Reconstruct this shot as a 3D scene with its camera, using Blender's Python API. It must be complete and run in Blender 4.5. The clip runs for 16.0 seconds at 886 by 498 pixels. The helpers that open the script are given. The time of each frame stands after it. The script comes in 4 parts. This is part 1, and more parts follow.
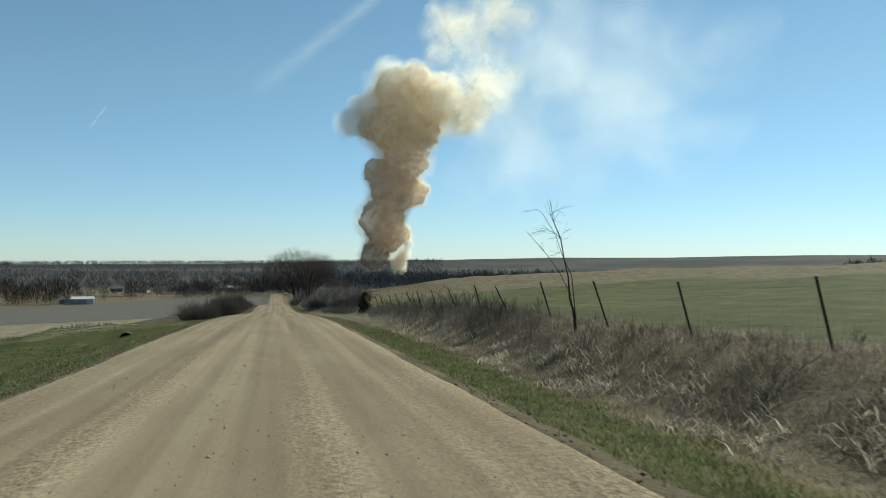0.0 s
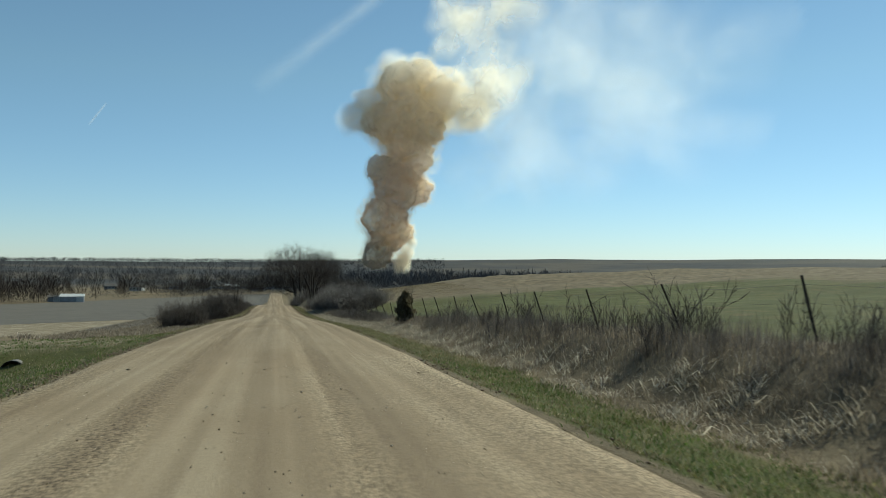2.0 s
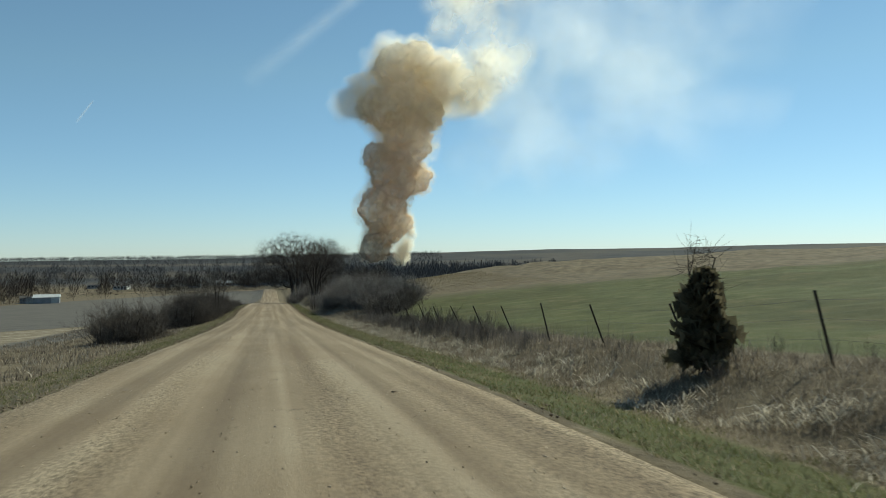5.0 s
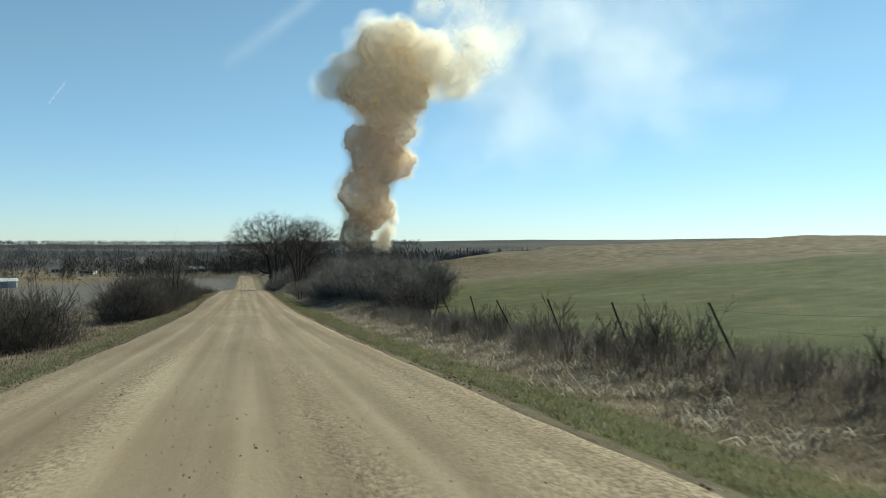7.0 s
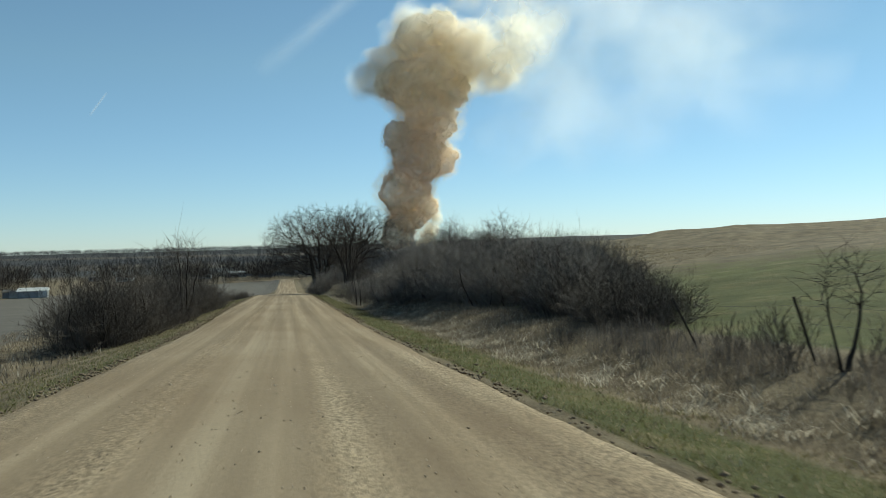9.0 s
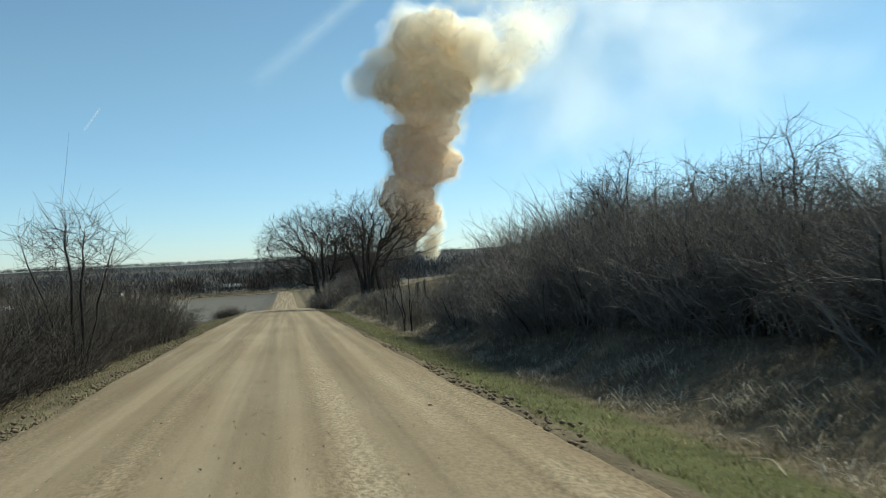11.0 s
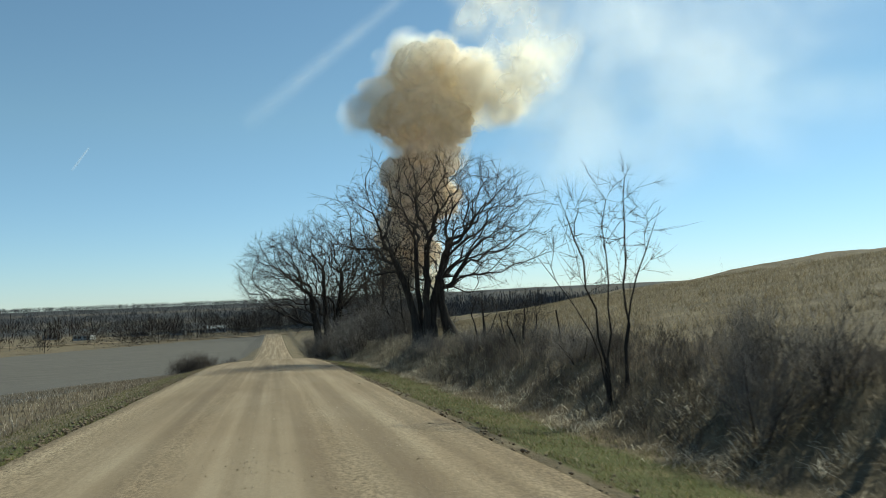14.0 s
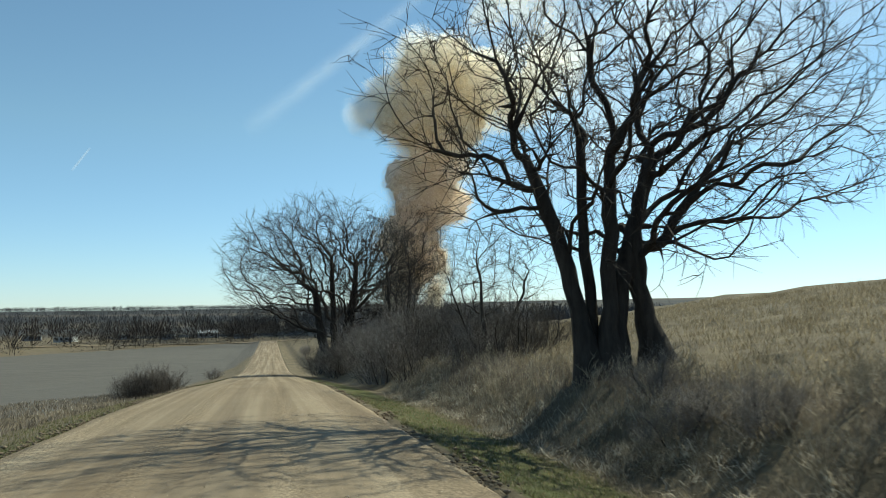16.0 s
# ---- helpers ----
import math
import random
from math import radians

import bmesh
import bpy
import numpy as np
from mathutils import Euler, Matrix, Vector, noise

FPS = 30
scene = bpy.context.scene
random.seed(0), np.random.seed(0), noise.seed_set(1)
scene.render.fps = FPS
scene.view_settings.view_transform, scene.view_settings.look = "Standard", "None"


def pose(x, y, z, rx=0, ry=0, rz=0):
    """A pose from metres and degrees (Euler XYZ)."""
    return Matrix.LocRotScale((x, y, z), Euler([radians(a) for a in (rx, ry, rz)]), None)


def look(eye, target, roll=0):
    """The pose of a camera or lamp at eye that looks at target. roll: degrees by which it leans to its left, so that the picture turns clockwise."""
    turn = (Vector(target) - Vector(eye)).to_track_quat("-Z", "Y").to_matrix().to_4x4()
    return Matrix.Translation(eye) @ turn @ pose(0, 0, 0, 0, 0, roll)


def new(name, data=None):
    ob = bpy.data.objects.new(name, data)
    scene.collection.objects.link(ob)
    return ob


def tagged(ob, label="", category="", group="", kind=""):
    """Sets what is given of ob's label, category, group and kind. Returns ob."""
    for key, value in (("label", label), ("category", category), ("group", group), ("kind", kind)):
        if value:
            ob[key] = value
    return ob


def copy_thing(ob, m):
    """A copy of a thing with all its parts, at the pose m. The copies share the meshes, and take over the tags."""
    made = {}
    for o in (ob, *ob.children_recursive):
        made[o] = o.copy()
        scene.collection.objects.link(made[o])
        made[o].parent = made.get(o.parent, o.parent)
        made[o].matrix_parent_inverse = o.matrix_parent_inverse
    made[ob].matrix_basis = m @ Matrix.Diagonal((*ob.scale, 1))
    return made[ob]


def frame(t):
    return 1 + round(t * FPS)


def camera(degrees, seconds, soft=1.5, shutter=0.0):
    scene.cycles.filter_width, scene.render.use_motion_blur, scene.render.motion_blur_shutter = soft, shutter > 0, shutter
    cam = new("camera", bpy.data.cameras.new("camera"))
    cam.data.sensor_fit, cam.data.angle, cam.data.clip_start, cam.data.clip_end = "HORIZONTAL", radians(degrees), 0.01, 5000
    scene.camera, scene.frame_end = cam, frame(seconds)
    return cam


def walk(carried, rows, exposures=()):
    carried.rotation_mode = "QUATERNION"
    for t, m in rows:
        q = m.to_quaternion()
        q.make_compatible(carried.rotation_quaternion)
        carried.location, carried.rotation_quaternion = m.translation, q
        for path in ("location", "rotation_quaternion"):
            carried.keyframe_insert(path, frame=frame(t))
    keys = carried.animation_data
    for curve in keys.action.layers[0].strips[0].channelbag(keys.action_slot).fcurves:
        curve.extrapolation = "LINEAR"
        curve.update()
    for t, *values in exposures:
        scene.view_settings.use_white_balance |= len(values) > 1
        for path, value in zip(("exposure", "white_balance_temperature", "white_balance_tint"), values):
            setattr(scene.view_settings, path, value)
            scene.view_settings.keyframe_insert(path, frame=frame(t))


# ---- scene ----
cam = camera(57.0, 16.0, soft=0.85, shutter=0.15)
ROWS = [
    (0.0, 0.288, 0.000, 1.650, 91.072, -0.001, -11.482),
    (0.5, 0.220, 5.327, 1.490, 91.484, -0.062, -11.020),
    (1.0, 0.150, 10.697, 1.303, 91.290, -0.006, -11.199),
    (1.5, 0.096, 16.139, 1.108, 91.071, -0.507, -11.399),
    (2.0, 0.035, 21.596, 0.896, 91.117, -0.543, -11.517),
    (2.5, -0.028, 27.139, 0.697, 90.892, -0.615, -11.226),
    (3.0, -0.073, 32.813, 0.482, 90.700, -0.433, -10.972),
    (5.5, -0.064, 63.400, -0.774, 90.458, 1.557, -12.923),
    (6.0, -0.106, 69.413, -1.071, 88.614, 1.112, -15.636),
    (6.5, -0.109, 75.377, -1.407, 88.591, 0.451, -15.400),
    (7.0, -0.066, 81.412, -1.758, 89.872, -0.155, -13.574),
    (7.5, -0.009, 87.653, -2.134, 90.236, -0.315, -12.201),
    (8.0, 0.054, 94.167, -2.510, 90.079, 0.122, -11.334),
    (8.5, 0.173, 100.886, -2.856, 89.938, 0.772, -10.969),
    (11.0, 0.133, 136.841, -4.313, 90.549, 2.538, -11.011),
    (11.5, 0.086, 143.394, -4.628, 91.199, 1.808, -11.131),
    (12.0, 0.044, 149.904, -4.930, 92.009, 0.810, -11.335),
    (12.5, -0.010, 156.408, -5.202, 92.760, 0.293, -11.559),
    (13.0, -0.090, 162.897, -5.458, 93.410, 0.216, -11.890),
    (13.5, -0.143, 169.557, -5.635, 93.690, 0.782, -11.788),
    (14.0, -0.121, 176.436, -5.822, 93.565, 2.238, -11.776),
    (14.5, -0.059, 183.651, -6.008, 93.514, 2.197, -12.286),
    (15.0, 0.072, 190.876, -6.212, 93.770, 0.842, -12.294),
    (15.5, 0.237, 198.132, -6.385, 94.289, 0.332, -11.948),
    (16.0, 0.396, 205.394, -6.670, 94.354, 0.678, -11.942),
]
EXPOSURES = [(t, e, 6600, -8) for t, e in ((0.0, 0.0), (3.0, -0.1), (5.5, -0.1), (6.0, 0.15), (6.5, 0.2), (7.0, 0.15), (7.5, -0.02), (8.0, -0.05), (8.5, -0.05), (11.0, 0.2), (12.0, 0.15), (12.5, 0.08), (13.5, 0.0), (14.5, 0.08), (15.5, 0.03), (16.0, 0.25))]
walk(cam, [(t, pose(x, y, z, rx, ry, rz)) for t, x, y, z, rx, ry, rz in ROWS], EXPOSURES)

# ---- light ----
SUN_ELEV, SUN_AZ = radians(44), radians(62)
world = bpy.data.worlds.new("world")
scene.world = world
world.use_nodes = True
wn = world.node_tree.nodes
sky = wn.new("ShaderNodeTexSky")
sky.sky_type, sky.sun_disc = "NISHITA", False
sky.sun_elevation, sky.sun_rotation = SUN_ELEV, SUN_AZ
sky.altitude, sky.air_density, sky.dust_density, sky.ozone_density = 300, 0.95, 0.05, 5.0
wn["Background"].inputs["Strength"].default_value = 0.12
wl = world.node_tree.links
way_in, split = wn.new("ShaderNodeTexCoord"), wn.new("ShaderNodeSeparateXYZ")
wl.new(way_in.outputs["Generated"], split.inputs[0])
tone, blend = wn.new("ShaderNodeValToRGB"), wn.new("ShaderNodeMix")
tone.color_ramp.elements[0].position, tone.color_ramp.elements[0].color = 0.0, (0.775, 0.84, 1.05, 1)
tone.color_ramp.elements[1].position, tone.color_ramp.elements[1].color = 0.22, (1.06, 1.01, 0.92, 1)
blend.data_type, blend.blend_type = "RGBA", "MULTIPLY"
blend.inputs[0].default_value = 1.0
wl.new(split.outputs[2], tone.inputs[0])
wl.new(sky.outputs[0], blend.inputs[6])
wl.new(tone.outputs[0], blend.inputs[7])
wl.new(blend.outputs[2], wn["Background"].inputs["Color"])
lamp = bpy.data.lights.new("sun", "SUN")
lamp.energy, lamp.angle, lamp.color = 5.0, radians(0.53), (1.0, 0.95, 0.86)
sun = new("sun", lamp)
sun.matrix_world = look((100, 60, 110), (100 - math.sin(SUN_AZ) * math.cos(SUN_ELEV), 60 - math.cos(SUN_AZ) * math.cos(SUN_ELEV), 110 - math.sin(SUN_ELEV)))


# ---- materials ----
ROAD_C, ROAD_HALF = -0.25, 3.75


class Nodes:
    """Short hand for a node tree."""

    def __init__(self, name):
        self.m = bpy.data.materials.new(name)
        self.m.use_nodes = True
        self.n, self.l = self.m.node_tree.nodes, self.m.node_tree.links
        self.b = self.n["Principled BSDF"]
        self.b.inputs["Specular IOR Level"].default_value = 0.15
        self.b.inputs["Roughness"].default_value = 0.9

    def coords(self, stretch=(1, 1, 1), kind="Object"):
        tc, mp = self.n.new("ShaderNodeTexCoord"), self.n.new("ShaderNodeMapping")
        mp.inputs["Scale"].default_value = stretch
        self.l.new(tc.outputs[kind], mp.inputs[0])
        return mp.outputs[0]

    def noise(self, vec, scale, detail=6, rough=0.62):
        no = self.n.new("ShaderNodeTexNoise")
        no.inputs["Scale"].default_value, no.inputs["Detail"].default_value, no.inputs["Roughness"].default_value = scale, detail, rough
        self.l.new(vec, no.inputs["Vector"])
        return no.outputs[0]

    def ramp(self, fac, stops):
        r = self.n.new("ShaderNodeValToRGB")
        e = r.color_ramp.elements
        for i, (p, c) in enumerate(stops):
            el = e[i] if i < 2 else e.new(p)
            el.position, el.color = p, (*c, 1) if len(c) == 3 else c
        self.l.new(fac, r.inputs[0])
        return r.outputs[0]

    def mix(self, fac, a, b, mode="MIX"):
        x = self.n.new("ShaderNodeMix")
        x.data_type, x.blend_type = "RGBA", mode
        for sock, v in ((x.inputs[0], fac), (x.inputs[6], a), (x.inputs[7], b)):
            if isinstance(v, (int, float)):
                sock.default_value = v
            elif isinstance(v, tuple):
                sock.default_value = (*v, 1)
            else:
                self.l.new(v, sock)
        return x.outputs[2]

    def math(self, op, a, b=0.0):
        x = self.n.new("ShaderNodeMath")
        x.operation = op
        x.use_clamp = False
        for sock, v in ((x.inputs[0], a), (x.inputs[1], b)):
            if isinstance(v, (int, float)):
                sock.default_value = v
            else:
                self.l.new(v, sock)
        return x.outputs[0]

    def bump(self, height, distance, strength=1.0):
        bp = self.n.new("ShaderNodeBump")
        bp.inputs["Strength"].default_value, bp.inputs["Distance"].default_value = strength, distance
        self.l.new(height, bp.inputs["Height"])
        self.l.new(bp.outputs[0], self.b.inputs["Normal"])

    def colour(self, c):
        self.l.new(c, self.b.inputs["Base Color"])
        return self.m


def plain(name, lo, hi, scale=3.0, stretch=(1, 1, 1), bump=0.0, rough=0.9, random_tint=0.0):
    s = Nodes(name)
    s.b.inputs["Roughness"].default_value = rough
    v = s.coords(stretch)
    f = s.noise(v, scale)
    c = s.ramp(f, [(0.3, lo), (0.7, hi)])
    c = s.mix(0.35, c, s.ramp(s.noise(v, scale * 9), [(0.3, (0.55, 0.55, 0.55)), (0.7, (1.0, 1.0, 1.0))]), "MULTIPLY")
    if bump:
        s.bump(s.noise(v, scale * 5), bump)
    return s.colour(c)


def blades(name, stops, gain=1.0):
    """Grass or twigs: each loose piece takes its own tone."""
    s = Nodes(name)
    g = s.n.new("ShaderNodeNewGeometry")
    c = s.ramp(g.outputs["Random Per Island"], stops)
    patch = s.ramp(s.noise(s.coords(), 0.5), [(0.3, (0.6, 0.6, 0.6)), (0.7, (1.0, 1.0, 1.0))])
    c = s.mix(0.7, c, patch, "MULTIPLY")
    tuft = s.ramp(s.noise(s.coords(), 2.6, 3), [(0.36, (0.52, 0.5, 0.48)), (0.52, (0.92, 0.92, 0.92)), (0.66, (1.3, 1.27, 1.23))])
    c = s.mix(0.75, c, tuft, "MULTIPLY")
    t = s.n.new("ShaderNodeBsdfTranslucent")
    s.l.new(c, t.inputs[0])
    m = s.n.new("ShaderNodeMixShader")
    m.inputs[0].default_value = 0.45
    out = s.n["Material Output"]
    s.l.new(s.b.outputs[0], m.inputs[1])
    s.l.new(t.outputs[0], m.inputs[2])
    s.l.new(m.outputs[0], out.inputs[0])
    return s.colour(c)


M_BARK = plain("bark", (0.026, 0.021, 0.018), (0.07, 0.057, 0.047), 5, (1, 1, 0.2), 0.03)
M_TWIG = plain("twig", (0.035, 0.028, 0.024), (0.085, 0.068, 0.056), 2)
M_PALE_TWIG = plain("grey_twig", (0.05, 0.042, 0.037), (0.11, 0.093, 0.08), 2)
M_BRUSH = plain("brush", (0.125, 0.109, 0.098), (0.26, 0.23, 0.207), 1.2)
# brush at half tone: the shade of backlit bushes put into the colour
M_SHADEBRUSH = plain("shaded_brush", (0.06, 0.05, 0.043), (0.13, 0.11, 0.094), 1.2)
# cool grey instead of brown: haze of distance put into the tree colour
M_FARWOOD = plain("far_wood", (0.07, 0.068, 0.07), (0.115, 0.11, 0.11), 0.05)
M_POST = plain("rusted_steel", (0.02, 0.022, 0.02), (0.07, 0.05, 0.04), 12)
M_WIRE = plain("wire", (0.08, 0.075, 0.07), (0.16, 0.15, 0.14), 8)
M_OLDWOOD = plain("weathered_wood", (0.08, 0.065, 0.05), (0.2, 0.17, 0.14), 9, (1, 1, 0.15), 0.01)
M_SIDING = plain("pale_siding", (0.36, 0.36, 0.35), (0.5, 0.5, 0.48), 1.0)
M_ROOFMETAL = plain("pale_metal_roof", (0.4, 0.41, 0.41), (0.52, 0.53, 0.53), 0.6, rough=0.6)
M_GREYWALL = plain("grey_wall", (0.2, 0.205, 0.21), (0.3, 0.305, 0.31), 1.0)
M_DARKROOF = plain("dark_shingle", (0.07, 0.065, 0.06), (0.14, 0.13, 0.12), 2.0)
M_GLASS = plain("dark_glass", (0.02, 0.025, 0.03), (0.04, 0.045, 0.05), 2.0, rough=0.15)
M_PIPE = plain("corrugated_steel", (0.12, 0.11, 0.1), (0.25, 0.23, 0.21), 4.0, rough=0.6)
M_STONE = blades("pebble", [(0.0, (0.36, 0.29, 0.2)), (0.6, (0.5, 0.41, 0.3)), (1.0, (0.66, 0.57, 0.46))])
M_CLOD = plain("dark_clod", (0.13, 0.098, 0.066), (0.25, 0.19, 0.13), 6, bump=0.02)
M_GREEN = blades("verge_blade", [(0.0, (0.13, 0.14, 0.05)), (0.42, (0.2, 0.195, 0.08)), (0.6, (0.28, 0.23, 0.135)), (1.0, (0.52, 0.44, 0.31))])
M_LAWN = blades("lawn_blade", [(0.0, (0.07, 0.12, 0.03)), (0.6, (0.13, 0.19, 0.055)), (1.0, (0.27, 0.26, 0.12))])
M_STALK = blades("grey_stalk", [(0.0, (0.11, 0.095, 0.085)), (1.0, (0.27, 0.235, 0.205))])
M_DRY = blades("dry_blade", [(0.0, (0.13, 0.106, 0.08)), (0.45, (0.26, 0.21, 0.157)), (0.85, (0.4, 0.332, 0.25)), (1.0, (0.68, 0.6, 0.49))])
M_GOLD = blades("golden_blade", [(0.0, (0.2, 0.16, 0.1)), (0.6, (0.34, 0.275, 0.18)), (1.0, (0.5, 0.425, 0.3))])
M_LITTER = blades("bleached_straw", [(0.0, (0.28, 0.24, 0.175)), (0.5, (0.5, 0.44, 0.34)), (1.0, (0.78, 0.71, 0.59))])
M_CEDAR = blades("cedar_leaf", [(0.0, (0.09, 0.082, 0.052)), (1.0, (0.21, 0.175, 0.11))])


def ground_material():
    s = Nodes("open_ground")
    v = s.coords()
    at = s.n.new("ShaderNodeAttribute")
    at.attribute_name = "cover"
    sep = s.n.new("ShaderNodeSeparateColor")
    s.l.new(at.outputs["Color"], sep.inputs[0])
    big, mid, fine = s.noise(v, 0.035), s.noise(v, 0.6), s.noise(v, 9.0)
    dry = s.ramp(mid, [(0.3, (0.098, 0.076, 0.047)), (0.52, (0.158, 0.123, 0.077)), (0.7, (0.23, 0.182, 0.114))])
    green = s.ramp(mid, [(0.3, (0.066, 0.073, 0.023)), (0.55, (0.1, 0.103, 0.037)), (0.72, (0.158, 0.132, 0.064))])
    green = s.mix(0.6, green, s.ramp(s.noise(s.coords((1, 0.35, 1)), 0.12, 6), [(0.36, (0.62, 0.52, 0.42)), (0.62, (1.0, 1.0, 1.0))]), "MULTIPLY")
    straw = s.ramp(s.noise(s.coords((0.25, 1.4, 1)), 1.5), [(0.35, (0.13, 0.1, 0.062)), (0.52, (0.23, 0.187, 0.126)), (0.66, (0.42, 0.36, 0.27))])
    soil = s.ramp(s.noise(s.coords((0.12, 1.0, 1)), 0.8), [(0.3, (0.095, 0.085, 0.074)), (0.7, (0.15, 0.135, 0.115))])

    def edge(w):
        k = s.math("ADD", w, s.math("MULTIPLY", s.math("SUBTRACT", big, 0.5), 0.9))
        k = s.math("ADD", k, s.math("MULTIPLY", s.math("SUBTRACT", mid, 0.5), 0.6))
        return s.ramp(k, [(0.38, (0, 0, 0)), (0.62, (1, 1, 1))])

    c = s.mix(edge(sep.outputs[0]), dry, green)
    c = s.mix(edge(sep.outputs[1]), c, straw)
    c = s.mix(edge(sep.outputs[2]), c, soil)
    # wooded floor: the trees' shade and a blue haze tint put into colour
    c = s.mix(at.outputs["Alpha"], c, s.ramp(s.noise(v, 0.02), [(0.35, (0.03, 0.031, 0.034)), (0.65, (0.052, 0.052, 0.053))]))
    c = s.mix(0.45, c, s.ramp(fine, [(0.3, (0.5, 0.5, 0.5)), (0.7, (1.0, 1.0, 1.0))]), "MULTIPLY")
    s.bump(fine, 0.06)
    return s.colour(c)


def gravel_material():
    s = Nodes("gravel")
    lanes = s.noise(s.coords((1.0, 0.012, 0.0)), 1.7, 3, 0.5)
    drift = s.noise(s.coords((1.0, 0.12, 1.0)), 0.8, 5)
    grit = s.noise(s.coords(), 26.0, 5, 0.7)
    patch = s.noise(s.coords((1, 0.4, 1)), 0.35, 5)
    c = s.ramp(lanes, [(0.34, (0.205, 0.156, 0.103)), (0.5, (0.262, 0.204, 0.136)), (0.63, (0.328, 0.262, 0.179))])
    c = s.mix(0.4, c, s.ramp(drift, [(0.3, (0.66, 0.63, 0.6)), (0.7, (1.0, 1.0, 1.0))]), "MULTIPLY")
    c = s.mix(0.35, c, s.ramp(patch, [(0.35, (0.62, 0.52, 0.42)), (0.6, (1.0, 1.0, 1.0))]), "MULTIPLY")
    c = s.mix(0.3, c, s.ramp(grit, [(0.32, (0.55, 0.53, 0.51)), (0.6, (1.0, 1.0, 1.0))]), "MULTIPLY")
    # loose gravel lies in rows between the packed wheel tracks
    across = s.n.new("ShaderNodeSeparateXYZ")
    s.l.new(s.coords(), across.inputs[0])
    u = s.math("ADD", s.math("DIVIDE", s.math("SUBTRACT", across.outputs[0], ROAD_C), 2 * ROAD_HALF), 0.5)
    u = s.math("ADD", u, s.math("MULTIPLY", s.math("SUBTRACT", drift, 0.5), 0.12))
    rows = s.ramp(u, [(0.0, (1, 1, 1)), (0.16, (0.3, 0.3, 0.3)), (0.24, (0.1, 0.1, 0.1)), (0.31, (0.95, 0.95, 0.95)), (0.38, (0.1, 0.1, 0.1)), (0.56, (0.05, 0.05, 0.05)), (0.63, (0.8, 0.8, 0.8)), (0.71, (0.1, 0.1, 0.1)), (0.8, (0.5, 0.5, 0.5)), (1.0, (1, 1, 1))])
    rows = s.math("MULTIPLY", rows, s.ramp(patch, [(0.3, (0.35, 0.35, 0.35)), (0.6, (1, 1, 1))]))
    pebble = s.noise(s.coords(), 17.0, 4, 0.8)
    c = s.mix(rows, c, s.mix(1.0, c, s.ramp(pebble, [(0.42, (0.34, 0.32, 0.3)), (0.5, (0.95, 0.95, 0.95)), (0.58, (1.6, 1.58, 1.55))]), "MULTIPLY"))
    s.bump(s.math("ADD", s.math("MULTIPLY", grit, 0.3), s.math("MULTIPLY", pebble, rows)), 0.022)
    return s.colour(c)


def smoke_material(name, lo, hi, cover, scale=0.02, spread=(0.4, 0.6), glow=0.35):
    """Lit smoke: diffuse and translucent, with ragged cover where cover < 1."""
    s = Nodes(name)
    v = s.coords()
    c = s.ramp(s.noise(v, scale, 7), [(spread[0], lo), (spread[1], hi)])
    d, t = s.n.new("ShaderNodeBsdfDiffuse"), s.n.new("ShaderNodeBsdfTranslucent")
    s.l.new(c, d.inputs[0])
    s.l.new(c, t.inputs[0])
    m = s.n.new("ShaderNodeMixShader")
    m.inputs[0].default_value = glow
    s.l.new(d.outputs[0], m.inputs[1])
    s.l.new(t.outputs[0], m.inputs[2])
    last = m.outputs[0]
    if cover < 1:
        tr, mm = s.n.new("ShaderNodeBsdfTransparent"), s.n.new("ShaderNodeMixShader")
        a = s.ramp(s.noise(v, scale * 2.2, 8, 0.6), [(0.3, (0, 0, 0)), (0.72, (2 * cover,) * 3)])
        s.l.new(a, mm.inputs[0])
        s.l.new(tr.outputs[0], mm.inputs[1])
        s.l.new(last, mm.inputs[2])
        last = mm.outputs[0]
    s.l.new(last, s.n["Material Output"].inputs[0])
    s.n.remove(s.b)
    return s.m


M_GROUND, M_GRAVEL = ground_material(), gravel_material()

# ---- terrain ----
PROFILE_Y = [-60, 0, 14, 29, 49, 72, 111, 137, 159, 193, 229, 251, 264, 300, 337, 365, 430, 551, 700, 5000]
PROFILE_Z = [2.0, 0.03, -0.48, -0.93, -1.65, -2.75, -4.95, -6.2, -7.05, -8.25, -9.5, -10.6, -11.5, -13.8, -15.9, -16.8, -18.0, -18.9, -19.6, -19.6]
FINE_Y = np.arange(-60, 900, 1.0)
FINE_Z = np.interp(FINE_Y, PROFILE_Y, PROFILE_Z)
for _ in range(40):
    FINE_Z[1:-1] = 0.25 * FINE_Z[:-2] + 0.5 * FINE_Z[1:-1] + 0.25 * FINE_Z[2:]


def edge_z(y):
    """Height of the road's edge along its length."""
    return np.interp(y, FINE_Y, FINE_Z)


def ease(a, b, v):
    u = np.clip((v - a) / (b - a), 0, 1)
    return u * u * (3 - 2 * u)


def ripple(x, y, size, seed):
    """Cheap smooth unevenness, about -1 to 1."""
    k = 2 * math.pi / size
    return (np.sin(k * x + seed) * np.cos(0.8 * k * y - 1.7 * seed) + 0.6 * np.sin(1.9 * k * y + 0.7 * k * x + 3.1 * seed) + 0.4 * np.cos(3.1 * k * x - 2.3 * k * y + seed)) / 1.6


def shoulder(y):
    """How far the gravel spreads past its usual left edge."""
    return 0.6 * ease(140, 180, y) * (1 - ease(232, 262, y))


